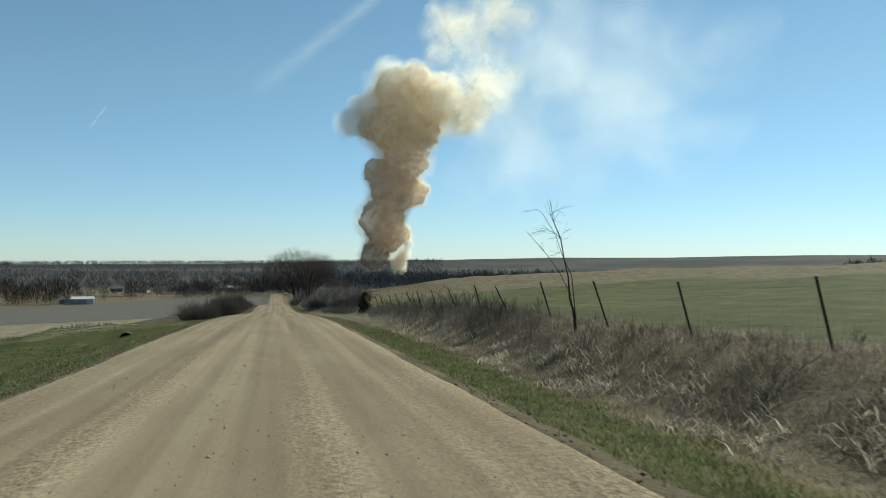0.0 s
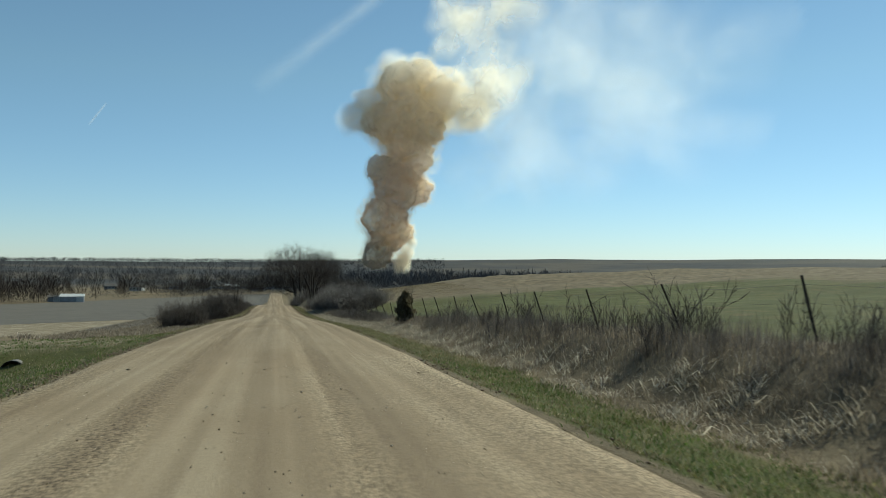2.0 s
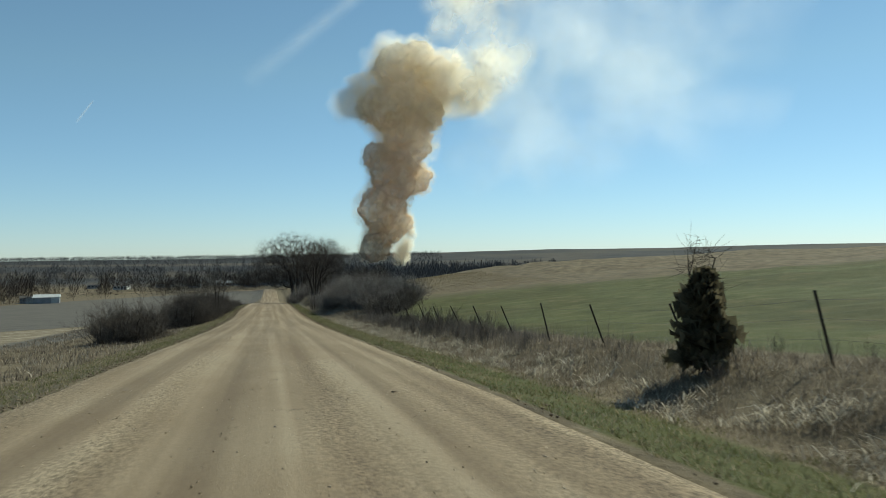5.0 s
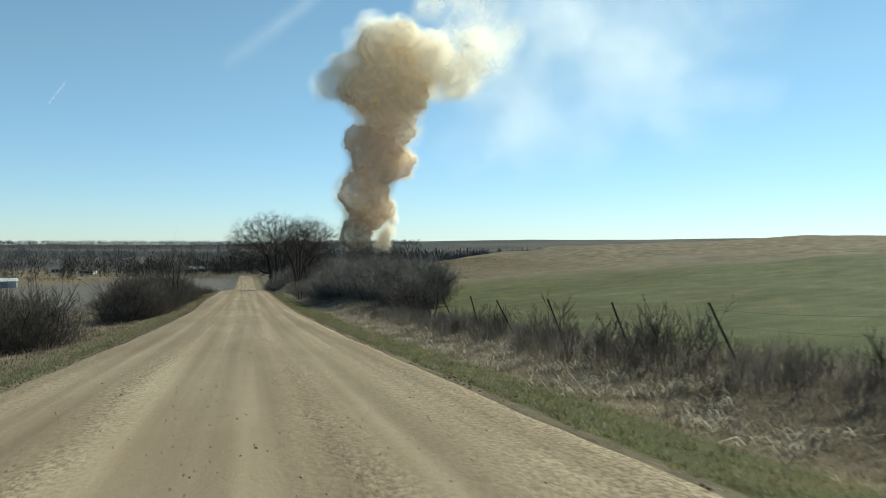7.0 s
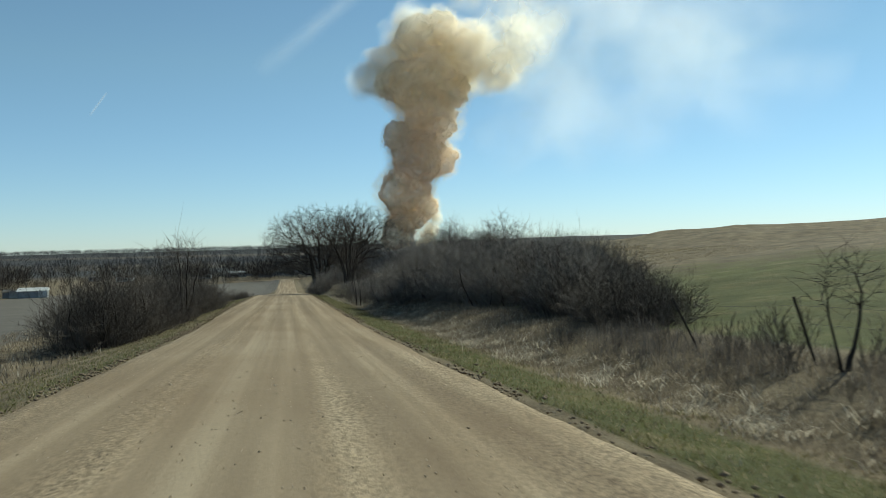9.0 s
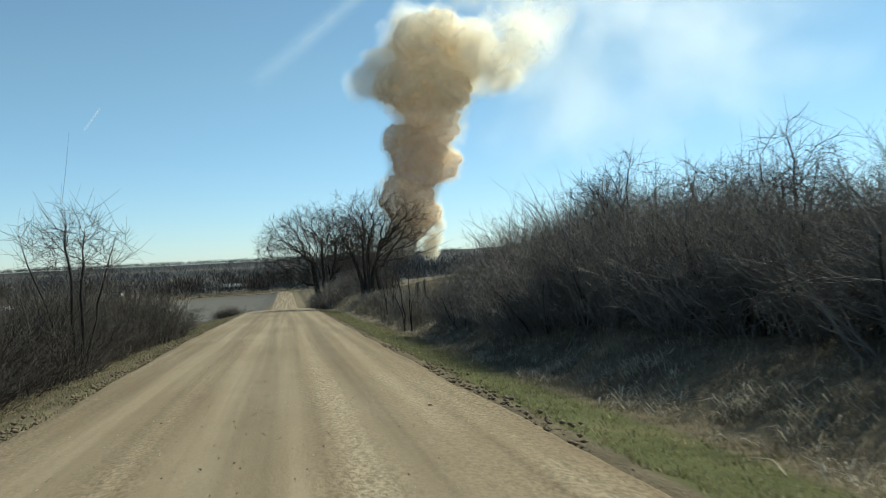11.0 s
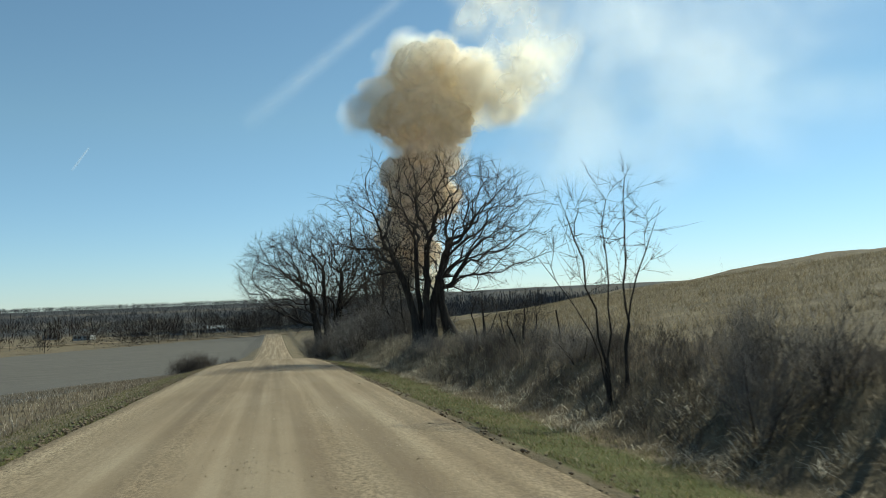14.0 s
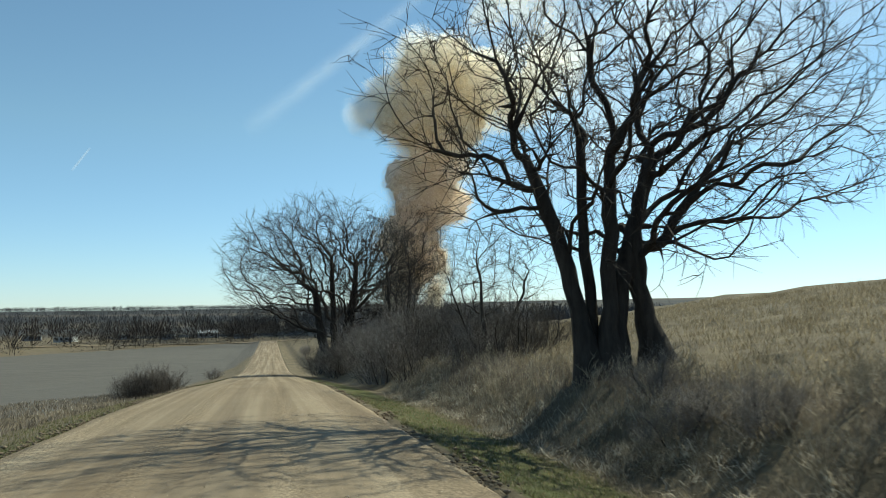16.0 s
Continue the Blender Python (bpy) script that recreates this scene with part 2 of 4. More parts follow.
def ground_z(x, y):
    x, y = np.broadcast_arrays(np.asarray(x, float), np.asarray(y, float))
    ez = edge_z(y)
    # right: verge, shallow ditch, bank with the fence, pasture
    bank = np.interp(y, [0, 30, 55, 86, 125, 150, 185, 230, 300, 350, 420, 560], [0.65, 0.65, 0.4, 0.05, 0.1, 0.4, 0.95, 0.9, 1.6, 1.4, 0.5, 0.2])
    verge = np.interp(x, [3.4, 3.8, 5.0, 6.3], [-0.06, -0.12, -0.3, -0.42])
    t = ease(6.0, 8.6, x)
    near = verge * (1 - t) + bank * t
    k = (0.35 + 0.65 * ease(20, 150, y)) * (1 - ease(400, 640, y))
    w = ease(180, 212, y)
    far = np.interp(x, [8.6, 50, 100, 160, 400, 1000], [0, 6.0, 8.3, 9.0, 9.5, 8]) * w
    far = (far + np.interp(x, [8.6, 50, 100, 160, 400, 1000], [0, 4.0, 6.8, 9.0, 10.0, 8]) * (1 - w)) * k
    right = ez + near + far + 0.08 * ripple(x, y, 3.1, 2) * ease(4, 8, x) + 0.5 * ripple(x, y, 37, 5) * ease(20, 60, x)
    # left: ditch, then fields falling to the valley
    u = -x - shoulder(y)
    drop = np.interp(u, [3.9, 4.4, 6.0, 9.0, 20, 40, 90, 200], [-0.06, -0.14, -0.5, -1.1, -1.8, -2.6, -4.4, -8.0])
    ramp = ease(49.5, 52, y) * (1 - ease(58.5, 61.5, y)) * (1 - ease(14, 20, u))
    drop = drop * (1 - ramp) + ramp * np.interp(u, [4.4, 9, 16], [-0.1, -0.35, -1.2])
    mound = 0.9 * np.exp(-((u - 14) / 4.0) ** 2 - ((y - 66) / 8.0) ** 2)
    left = np.maximum(ez + drop + mound, -19.7 + 0.04 * (ez + 19.6)) + 0.08 * ripple(x, y, 3.7, 4) * ease(5, 9, u)
    z = np.where(x > ROAD_C, right, left)
    # distant low hills round the valley
    r = np.hypot(x, y)
    side = ease(-600, 1400, x)
    rim = ease(900, 1900, r) * (20.5 + 0.8 * ripple(x, y, 900, 1)) * (1 - side) + side * ease(700, 2600, r) * (44 + 5 * ripple(x, y, 1300, 3))
    return z + np.where(y > -300, rim, rim * 0.5)


def gz(x, y):
    return float(ground_z(x, y))


def fast_mesh(name, verts, faces, mat, parent=None, shade=True):
    """A mesh from arrays: verts (n, 3), faces (m, 3 or 4)."""
    verts, faces = np.asarray(verts, np.float32), np.asarray(faces, np.int32)
    me = bpy.data.meshes.new(name)
    k = faces.shape[1]
    me.vertices.add(len(verts))
    me.vertices.foreach_set("co", verts.ravel())
    me.loops.add(faces.size)
    me.loops.foreach_set("vertex_index", faces.ravel())
    me.polygons.add(len(faces))
    me.polygons.foreach_set("loop_start", np.arange(0, faces.size, k, dtype=np.int32))
    if shade:
        me.polygons.foreach_set("use_smooth", np.ones(len(faces), bool))
    me.materials.append(mat)
    me.update(calc_edges=True)
    ob = new(name, me)
    if parent:
        ob.parent = parent
    return ob


def part(name, bm, mat, parent, label=""):
    me = bpy.data.meshes.new(name)
    bm.to_mesh(me)
    bm.free()
    me.materials.append(mat)
    ob = new(name, me)
    ob.parent = parent
    return tagged(ob, label)


def spaced(stops):
    out = []
    for a, b, s in stops:
        out += list(np.arange(a, b - 1e-6, s))
    return np.array(out + [stops[-1][1]])


def sheet(xs, ys):
    nx, ny = len(xs), len(ys)
    gx, gy = np.meshgrid(xs, ys)
    i = np.arange(nx * ny).reshape(ny, nx)
    faces = np.stack([i[:-1, :-1], i[:-1, 1:], i[1:, 1:], i[1:, :-1]], -1).reshape(-1, 4)
    return gx.ravel(), gy.ravel(), faces


x, y, faces = sheet(spaced([(-4500, -1000, 250), (-1000, -200, 40), (-200, -40, 8), (-40, -12, 2), (-12, 14, 0.5), (14, 60, 3), (60, 200, 8), (200, 1000, 40), (1000, 4500, 250)]),
                    spaced([(-1500, -40, 100), (-40, 270, 1.2), (270, 700, 6), (700, 1500, 40), (1500, 4700, 200)]))
z = ground_z(x, y) - np.where((x - ROAD_C < ROAD_HALF) & (x - ROAD_C > -ROAD_HALF - shoulder(y)), 0.25, 0.0)
ground = tagged(fast_mesh("ground", np.stack([x, y, z], 1), faces, M_GROUND), "rolling spring farmland with green pasture, dry grass and bare fields", "ground", kind="structure")
gx, gy = x + 2.5 * ripple(x, y, 31, 1) + 1.0 * ripple(x, y, 9, 3), y + 3.5 * ripple(x, y, 27, 2) + 1.2 * ripple(y, x, 8, 6)
green = np.where(x > 0, np.maximum(1 - ease(4.8, 6.4, x), ease(9, 11, x) * (1 - ease(55, 140, x + 0.45 * np.maximum(y - 60, 0))) * (1 - ease(120, 190, y))), (1 - ease(5.0, 8.0, -x)) * 0.6 + (1 - ease(50, 66, gy)) * 1.0 * (1 - ease(20, 34, -gx)))
green = green * (1 - ease(240, 330, y) * 0.6) * (np.hypot(x, y) < 900)
straw = np.where(x < 0, ease(20, 26, -gx) * ease(84, 96, gy) * (1 - ease(176, 190, gy)) + 0.5 * ease(49, 52, y) * (1 - ease(58, 61, y)) * ease(4.4, 5.5, -x) * (1 - ease(16, 24, -x)), 0)
far_edge = np.maximum(440, 600 + 1.3 * x)
soil = np.where(x < 0, ease(14, 24, -x + 0.05 * (y - 150)) * ease(110, 150, y - 0.15 * x) * (1 - ease(-8, 8, y - far_edge)) * (1 - ease(22, 28, -x) * (1 - ease(178, 190, y))), 0)
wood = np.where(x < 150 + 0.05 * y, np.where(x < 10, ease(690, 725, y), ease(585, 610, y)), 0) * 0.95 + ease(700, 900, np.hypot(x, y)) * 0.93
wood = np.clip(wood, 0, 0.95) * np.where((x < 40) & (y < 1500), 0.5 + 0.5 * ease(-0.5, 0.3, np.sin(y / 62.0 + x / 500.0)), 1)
# right ridge in lighter patches, a stand-in for haze put into its colour
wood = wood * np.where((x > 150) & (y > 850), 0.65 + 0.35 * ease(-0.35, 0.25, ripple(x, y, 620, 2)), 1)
green = green * np.where(np.abs(np.abs(x - ROAD_C) - 3.75) < 0.4, 0.0, 0.9)
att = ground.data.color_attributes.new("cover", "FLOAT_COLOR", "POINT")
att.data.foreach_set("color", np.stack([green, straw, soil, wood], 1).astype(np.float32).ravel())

xs, ys = np.linspace(-1, 1, 31), spaced([(-40, 300, 0.8), (300, 575, 3)])
u, y, faces = sheet(xs, ys)
wob = 0.05 * ripple(y, y * 0.3, 11.3, 1) + 0.015 * ripple(y, -y, 1.9, 2)
x = ROAD_C + u * (ROAD_HALF + wob * (np.abs(u) > 0.9)) + np.minimum(u, 0) * shoulder(y)
rut = -0.03 * (np.exp(-((np.abs(x - ROAD_C - 0.2) - 0.85) / 0.28) ** 2)) + 0.02 * np.exp(-((np.abs(u) - 0.86) / 0.06) ** 2)
z = edge_z(y) + 0.15 * (1 - u * u) + rut + 0.01 * ripple(x, y, 1.1, 7) - 0.12 * (np.abs(u) > 0.99)
road = tagged(fast_mesh("road", np.stack([x, y, z], 1), faces, M_GRAVEL), "straight tan gravel country road with worn wheel tracks", "road", kind="structure")
u, y, faces = sheet(spaced([(-700, 260, 6)]), np.linspace(571, 578, 3))
tagged(fast_mesh("side_road", np.stack([u, y, ground_z(u, y) + 0.25], 1), faces, M_GRAVEL), "pale gravel cross road along the far field edge", "road", kind="structure")


def road_z(x, y):
    return edge_z(y) + 0.15 * (1 - ((x - ROAD_C) / ROAD_HALF) ** 2)


# ---- grass and weeds ----
rs = np.random.RandomState(4)


def blade_field(name, mat, label, x, y, height, width, lean, curl=0.35, base=None, category="grass"):
    """Bent blades, each a strip of three triangles' worth, on the ground at x, y."""
    n = len(x)
    base = ground_z(x, y) - 0.02 if base is None else base
    a = rs.uniform(0, 2 * math.pi, n)
    b = rs.uniform(0, 2 * math.pi, n)
    side = np.stack([np.cos(a), np.sin(a), np.zeros(n)], 1) * (width * 0.5)[:, None]
    tip = np.stack([np.cos(b), np.sin(b), np.zeros(n)], 1) * (height * lean)[:, None]
    p0 = np.stack([x, y, base], 1)
    up = np.zeros((n, 3))
    up[:, 2] = height
    p1 = p0 + 0.55 * up + tip * curl
    p2 = p0 + up * np.sqrt(np.clip(1 - (lean * 0.6) ** 2, 0.1, 1))[:, None] + tip
    v = np.stack([p0 - side, p0 + side, p1 + side * 0.7, p1 - side * 0.7, p2], 1).reshape(-1, 3)
    i = np.arange(n)[:, None] * 5
    f = np.concatenate([i + np.array([[0, 1, 2]]), i + np.array([[0, 2, 3]]), i + np.array([[3, 2, 4]])])
    ob = fast_mesh(name, v, f, mat, shade=False)
    return tagged(ob, label, category, kind="stuff")


def clumped(n, x0, x1, y0, y1, per=6, spread=0.12):
    m = n // per
    cx, cy = rs.uniform(x0, x1, m), rs.uniform(y0, y1, m)
    return np.repeat(cx, per) + rs.normal(0, spread, m * per), np.repeat(cy, per) + rs.normal(0, spread, m * per)


x, y = clumped(120000, 3.45, 6.1, 0, 240)
x = np.maximum(x, 3.85 + 0.16 * ripple(x, y, 2.3, 4))
n = len(x)
blade_field("verge_grass", M_GREEN, "short green and straw-coloured grass along the road verge", x, y, rs.uniform(0.03, 0.12, n), rs.uniform(0.008, 0.02, n), rs.uniform(0.3, 1.1, n))
x, y = clumped(90000, -8.5, -4.0, 0, 300)
x = np.minimum(x, -3.97 - shoulder(y))
n = len(x)
blade_field("verge_grass", M_GREEN, "short green and dry grass on the falling road shoulder", x, y, rs.uniform(0.04, 0.13, n), rs.uniform(0.01, 0.025, n), rs.uniform(0.3, 1.0, n))
x, y = clumped(270000, 5.9, 9.6, 0, 245, 12, 0.2)
n = len(x)
tall = 0.55 + 0.3 * ripple(x, y, 6.0, 3) + 0.4 * ripple(x, y, 1.3, 8)
blade_field("dry_weeds", M_DRY, "dense brown dead weeds covering the road bank", x, y, rs.uniform(0.07, 0.34, n) * (0.45 + 0.6 * tall), rs.uniform(0.005, 0.014, n), rs.uniform(0.2, 1.6, n), category="weeds")
x, y = clumped(80000, 5.9, 7.3, 0, 245, 26, 0.24)
keep = ripple(x, y, 4.3, 9) + 0.5 * ripple(x, y, 1.7, 2) > 0.1
x, y = x[keep], y[keep]
n = len(x)
blade_field("straw_litter", M_LITTER, "bleached flattened straw lying in the ditch", x, y, rs.uniform(0.1, 0.36, n), rs.uniform(0.01, 0.028, n), rs.uniform(0.8, 1.9, n), category="straw")
x, y = clumped(100000, 8.8, 40, 165, 300, 14, 0.4)
n = len(x)
blade_field("prairie_grass", M_GOLD, "tall golden prairie grass on the pasture slope", x, y, rs.uniform(0.14, 0.42, n) * (0.35 + 0.65 * ease(165, 215, y)), rs.uniform(0.014, 0.034, n), rs.uniform(0.3, 1.1, n))
x, y = clumped(16000, 3.95, 6.0, 0, 42, 12, 0.25)
n = len(x)
blade_field("verge_grass", M_LAWN, "fresh green tufts of grass on the road verge", x, y, rs.uniform(0.04, 0.12, n), rs.uniform(0.008, 0.02, n), rs.uniform(0.3, 1.1, n))
x, y = clumped(60000, -22, -4.3, 4, 62, 10, 0.14)
n = len(x)
blade_field("lawn_grass", M_LAWN, "fresh green grass on the slope below the road", x, y, rs.uniform(0.04, 0.11, n), rs.uniform(0.012, 0.03, n), rs.uniform(0.3, 0.9, n))
x, y = clumped(9000, 6.9, 9.4, 0, 240, 3, 0.2)
for y0, y1, m in ((24, 64, 9000), (82, 130, 12000), (176, 240, 9000)):
    u, w = clumped(m, 7.5, 9.0, y0, y1, 30, 0.22)
    x, y = np.concatenate([x, u]), np.concatenate([y, w])
n = len(x)
blade_field("dead_stalks", M_STALK, "tall thin grey dead weed stalks on the bank", x, y, rs.uniform(0.35, 0.95, n) * (0.65 + 0.35 * ripple(x, y, 9.0, 6)), rs.uniform(0.005, 0.009, n), rs.uniform(0.02, 0.25, n), category="weeds")
x, y = clumped(42000, -24, -8, 63, 300, 9, 0.3)
n = len(x)
blade_field("dry_weeds", M_DRY, "dry grass and weeds in the ditch below the road", x, y, rs.uniform(0.12, 0.4, n), rs.uniform(0.025, 0.05, n), rs.uniform(0.2, 0.8, n), category="weeds")


# ---- loose stones and clods ----
def lumps(name, mat, label, x, y, size, z, flat=0.6, category="stones"):
    """Small uneven eight-faced lumps."""
    n = len(x)
    d = np.array([(1, 0, 0), (0, 1, 0), (-1, 0, 0), (0, -1, 0), (0, 0, flat), (0, 0, -flat)])
    a = rs.uniform(0, 6.28, n)
    c, s = np.cos(a)[:, None], np.sin(a)[:, None]
    j = d[None] * (size[:, None] * rs.uniform(0.55, 1.2, (n, 6)))[:, :, None]
    v = np.stack([j[:, :, 0] * c - j[:, :, 1] * s, j[:, :, 0] * s + j[:, :, 1] * c, j[:, :, 2]], 2) + np.stack([x, y, z], 1)[:, None, :]
    f = np.array([(0, 1, 4), (1, 2, 4), (2, 3, 4), (3, 0, 4), (1, 0, 5), (2, 1, 5), (3, 2, 5), (0, 3, 5)])
    f = (np.arange(n)[:, None, None] * 6 + f[None]).reshape(-1, 3)
    return tagged(fast_mesh(name, v.reshape(-1, 3), f, mat, shade=False), label, category, kind="stuff")


n = 20000
x = ROAD_C + ROAD_HALF * np.clip(rs.choice([-0.8, -0.45, 0.02, 0.5, 0.82], n) + rs.normal(0, 0.1, n), -0.98, 0.98)
y = 250 * rs.uniform(0, 1, n)
lumps("gravel_stones", M_STONE, "loose pale stones scattered on the gravel road", x, y, rs.uniform(0.006, 0.018, n) * (1 + (rs.uniform(0, 1, n) > 0.99) * 1.0), road_z(x, y) - 0.001)
n = 6500
sgn = np.where(rs.uniform(0, 1, n // 13) < 0.72, -1, 1).repeat(13)
y = np.repeat(rs.uniform(0, 260, n // 13), 13) + rs.normal(0, 0.7, n)
x = ROAD_C + sgn * (ROAD_HALF + rs.normal(0.0, 0.17, n)) - shoulder(y) * (sgn < 0)
lumps("edge_clods", M_CLOD, "dark dirt clods and turf crumbs along the road edge", x, y, rs.uniform(0.012, 0.045, n) * (1 + 0.6 * ease(90, 150, y)), edge_z(y) - 0.02, category="clods")
n = 26
x, y = ROAD_C + rs.choice([-1, 1], n) * rs.uniform(1.5, 3.4, n), rs.uniform(20, 230, n)
lumps("road_clods", M_CLOD, "dark dirt clods lying on the gravel road", x, y, rs.uniform(0.03, 0.07, n), road_z(x, y) + 0.005, 0.4, "clods")


# ---- branching plants ----
class Tubes:
    """Collects tapered tubes along bent lines into one mesh."""

    def __init__(self):
        self.v, self.f = [], []

    def line(self, pts, radii, sides=4):
        base = sum(len(a) for a in self.v) if not self.v else self.count
        n = len(pts)
        p = np.array([tuple(q) for q in pts])
        d = np.empty_like(p)
        d[1:-1] = p[2:] - p[:-2]
        d[0], d[-1] = p[1] - p[0], p[-1] - p[-2]
        d /= np.linalg.norm(d, axis=1)[:, None] + 1e-9
        u = np.cross(d, (0.31, 0.72, 0.13))
        u /= np.linalg.norm(u, axis=1)[:, None] + 1e-9
        w = np.cross(d, u)
        an = 2 * math.pi * np.arange(sides) / sides
        r = np.asarray(radii)[:, None, None]
        ring = p[:, None, :] + r * (u[:, None, :] * np.cos(an)[None, :, None] + w[:, None, :] * np.sin(an)[None, :, None])
        self.v.append(ring.reshape(-1, 3))
        k = np.arange(n - 1)[:, None] * sides
        s = np.arange(sides)[None, :]
        a, b = base + k + s, base + k + (s + 1) % sides
        self.f.append(np.stack([a, b, b + sides, a + sides], -1).reshape(-1, 4))
        self.count = base + n * sides

    count = 0

    def object(self, name, mat, parent=None):
        return fast_mesh(name, np.concatenate(self.v), np.concatenate(self.f), mat, parent)


def grow(tubes, rng, start, way, length, radius, depth, wander=0.16, forks=3, sides=(7, 6, 4, 3, 3, 3), spread=0.75, shrink=0.7, level=0, up=0.1, first=0.35, droop=0.0, steps=(6, 6, 4, 4, 3)):
    """A limb that bends, tapers and forks; tubes[level] takes each level's wood."""
    n = steps[min(level, len(steps) - 1)]
    pts, radii = [start.copy()], [radius]
    p, d = start.copy(), way.normalized()
    for k in range(n):
        d = (d + Vector((rng.gauss(0, wander), rng.gauss(0, wander), rng.gauss(0, wander) + up - droop * level))).normalized()
        p = p + d * (length / n)
        pts.append(p.copy())
        radii.append(radius * (1 - (0.5 if depth > 0 else 0.8) * (k + 1) / n))
    tubes[min(level, len(tubes) - 1)].line(pts, radii, sides[min(level, 5)])
    if depth <= 0:
        return
    for k in range(forks):
        i = n * (1.0 if k == 0 else rng.uniform(first, 1.0))
        i0 = min(n - 1, int(i))
        q = pts[i0].lerp(pts[i0 + 1], i - i0)
        r = radii[min(n, int(round(i)))] * (0.85 if k == 0 else rng.uniform(0.45, 0.75))
        side = Vector((rng.gauss(0, 1), rng.gauss(0, 1), rng.gauss(0.05, 0.6))).normalized()
        nd = (d + side * spread * (0.45 if k == 0 else rng.uniform(0.7, 1.3))).normalized()
        grow(tubes, rng, q, nd, length * shrink * rng.uniform(0.7, 1.15), max(r, 0.004), depth - 1, wander, forks, sides, spread, shrink, level + 1, up, first, droop, steps)


def crowned_tree(x, y, seed, label, stems, centre, axes, tips, floor, twig=None, tip_r=0.007, limb_r=0.05, squash=1.0, twiglets=2, reach=0.7, stray=0.6):
    """A tree whose branches fill an uneven crown. stems: foot x, y, top x, y, z and how far it bows; branch wood thickens with what it carries."""
    r = np.random.RandomState(seed)
    root = tagged(new("tree"), label, "tree")
    root.location = (x, y, gz(x, y) - 0.1)
    pos, par, dirs, plen, paths = [], [], [], [], []

    def add_path(start, pts):
        ids, p = [], start
        for q in pts:
            d = q - (pos[p] if p >= 0 else q - np.array([0, 0, 1.0]))
            ln = np.linalg.norm(d)
            pos.append(q)
            par.append(p)
            dirs.append(d / (ln + 1e-9))
            plen.append((plen[p] if p >= 0 else 0) + ln)
            p = len(pos) - 1
            ids.append(p)
        paths.append((start, ids))

    for fx, fy, tx, ty, tz, bow in stems:
        n = max(6, int(tz / 0.45))
        u = np.linspace(0, 1, n)[:, None]
        a, b = np.array([fx, fy, gz(x + fx, y + fy) - gz(x, y) - 0.1]), np.array([tx, ty, tz])
        line = a * (1 - u) + b * u + np.array([bow, bow * 0.3, 0]) * np.sin(u * math.pi) + r.normal(0, 0.035, (n, 3)) * (u > 0.1)
        add_path(-1, list(line))
    nstem = len(stems)
    q = []
    while len(q) < tips:
        d = r.normal(0, 1, 3)
        d /= np.linalg.norm(d)
        lump = 0.86 + 0.14 * math.sin(4.3 * d[0] + 3.1 * d[2] + seed) * math.cos(5.7 * d[1] - 2.2 * d[2])
        p = np.array(centre) + d * np.array(axes) * r.uniform(0.03, 1) ** 0.42 * lump
        if p[2] > floor + 0.12 * abs(p[0]) * squash:
            q.append(p)
    q = np.array(q)
    sp = np.array(pos)
    order = np.argsort([np.min(np.linalg.norm(sp - p, axis=1)) * r.uniform(0.75, 1.25) for p in q])
    size = len(pos) + tips * 16 + 100
    P, D, L, H = np.zeros((size, 3)), np.zeros((size, 3)), np.zeros(size), 0
    for t in order:
        m = len(pos)
        P[H:m], D[H:m], L[H:m] = pos[H:m], dirs[H:m], plen[H:m]
        H = m
        v = q[t] - P[:m]
        dist = np.linalg.norm(v, axis=1)
        cosine = np.einsum("ij,ij->i", v, D[:m]) / (dist + 1e-6)
        cost = dist * (1.5 - 0.55 * cosine) + 0.22 * L[:m] + 9.0 * (P[:m, 2] < floor * 0.75)
        k = int(np.argmin(cost))
        n = int(np.clip(dist[k] / 0.4, 2, 14))
        u = np.linspace(0, 1, n + 1)[1:, None]
        c = P[k] + D[k] * dist[k] * 0.4 + np.array([0, 0, 0.1 * dist[k]])
        line = (1 - u) ** 2 * P[k] + 2 * u * (1 - u) * c + u * u * q[t] + r.normal(0, 0.02 + 0.006 * dist[k], (n, 3))
        add_path(k, list(line))
    load = np.zeros(len(pos))
    for k in range(len(pos) - 1, -1, -1):
        load[k] = max(load[k], tip_r ** 1.75)
        if par[k] >= 0:
            load[par[k]] += load[k]
    rad = load ** (1 / 1.75)
    crown = Tubes()
    for j, (start, ids) in enumerate(paths):
        chain = ([start] if start >= 0 else []) + ids
        pts, rr = [pos[k] for k in chain], [rad[k] for k in chain]
        if start >= 0:
            rr[0] = min(rr[0], rr[1] * 1.25)
        if j < nstem:
            rr[:4] = [a * b for a, b in zip(rr[:4], (2.7, 2.1, 1.55, 1.2))]
            t = Tubes()
            t.line(pts, rr, 9)
            t.object("trunk", M_BARK, root)
        elif rr[0] > limb_r:
            t = Tubes()
            t.line(pts, rr, 6)
            t.object("limb", M_BARK, root)
        else:
            crown.line(pts, rr, 3)
            for _ in range(twiglets):
                k = r.randint(max(1, len(pts) // 2), len(pts))
                d = pts[k] - pts[k - 1]
                d = d / (np.linalg.norm(d) + 1e-9) + r.normal(0, stray, 3)
                ln = r.uniform(0.35, 1.0) * reach
                crown.line([pts[k], pts[k] + d * ln * 0.5, pts[k] + d * ln + r.normal(0, 0.05, 3)], [tip_r, tip_r * 0.8, tip_r * 0.4], 3)
    tagged(crown.object("twig_crown", twig or M_TWIG, root), kind="stuff")
    return root


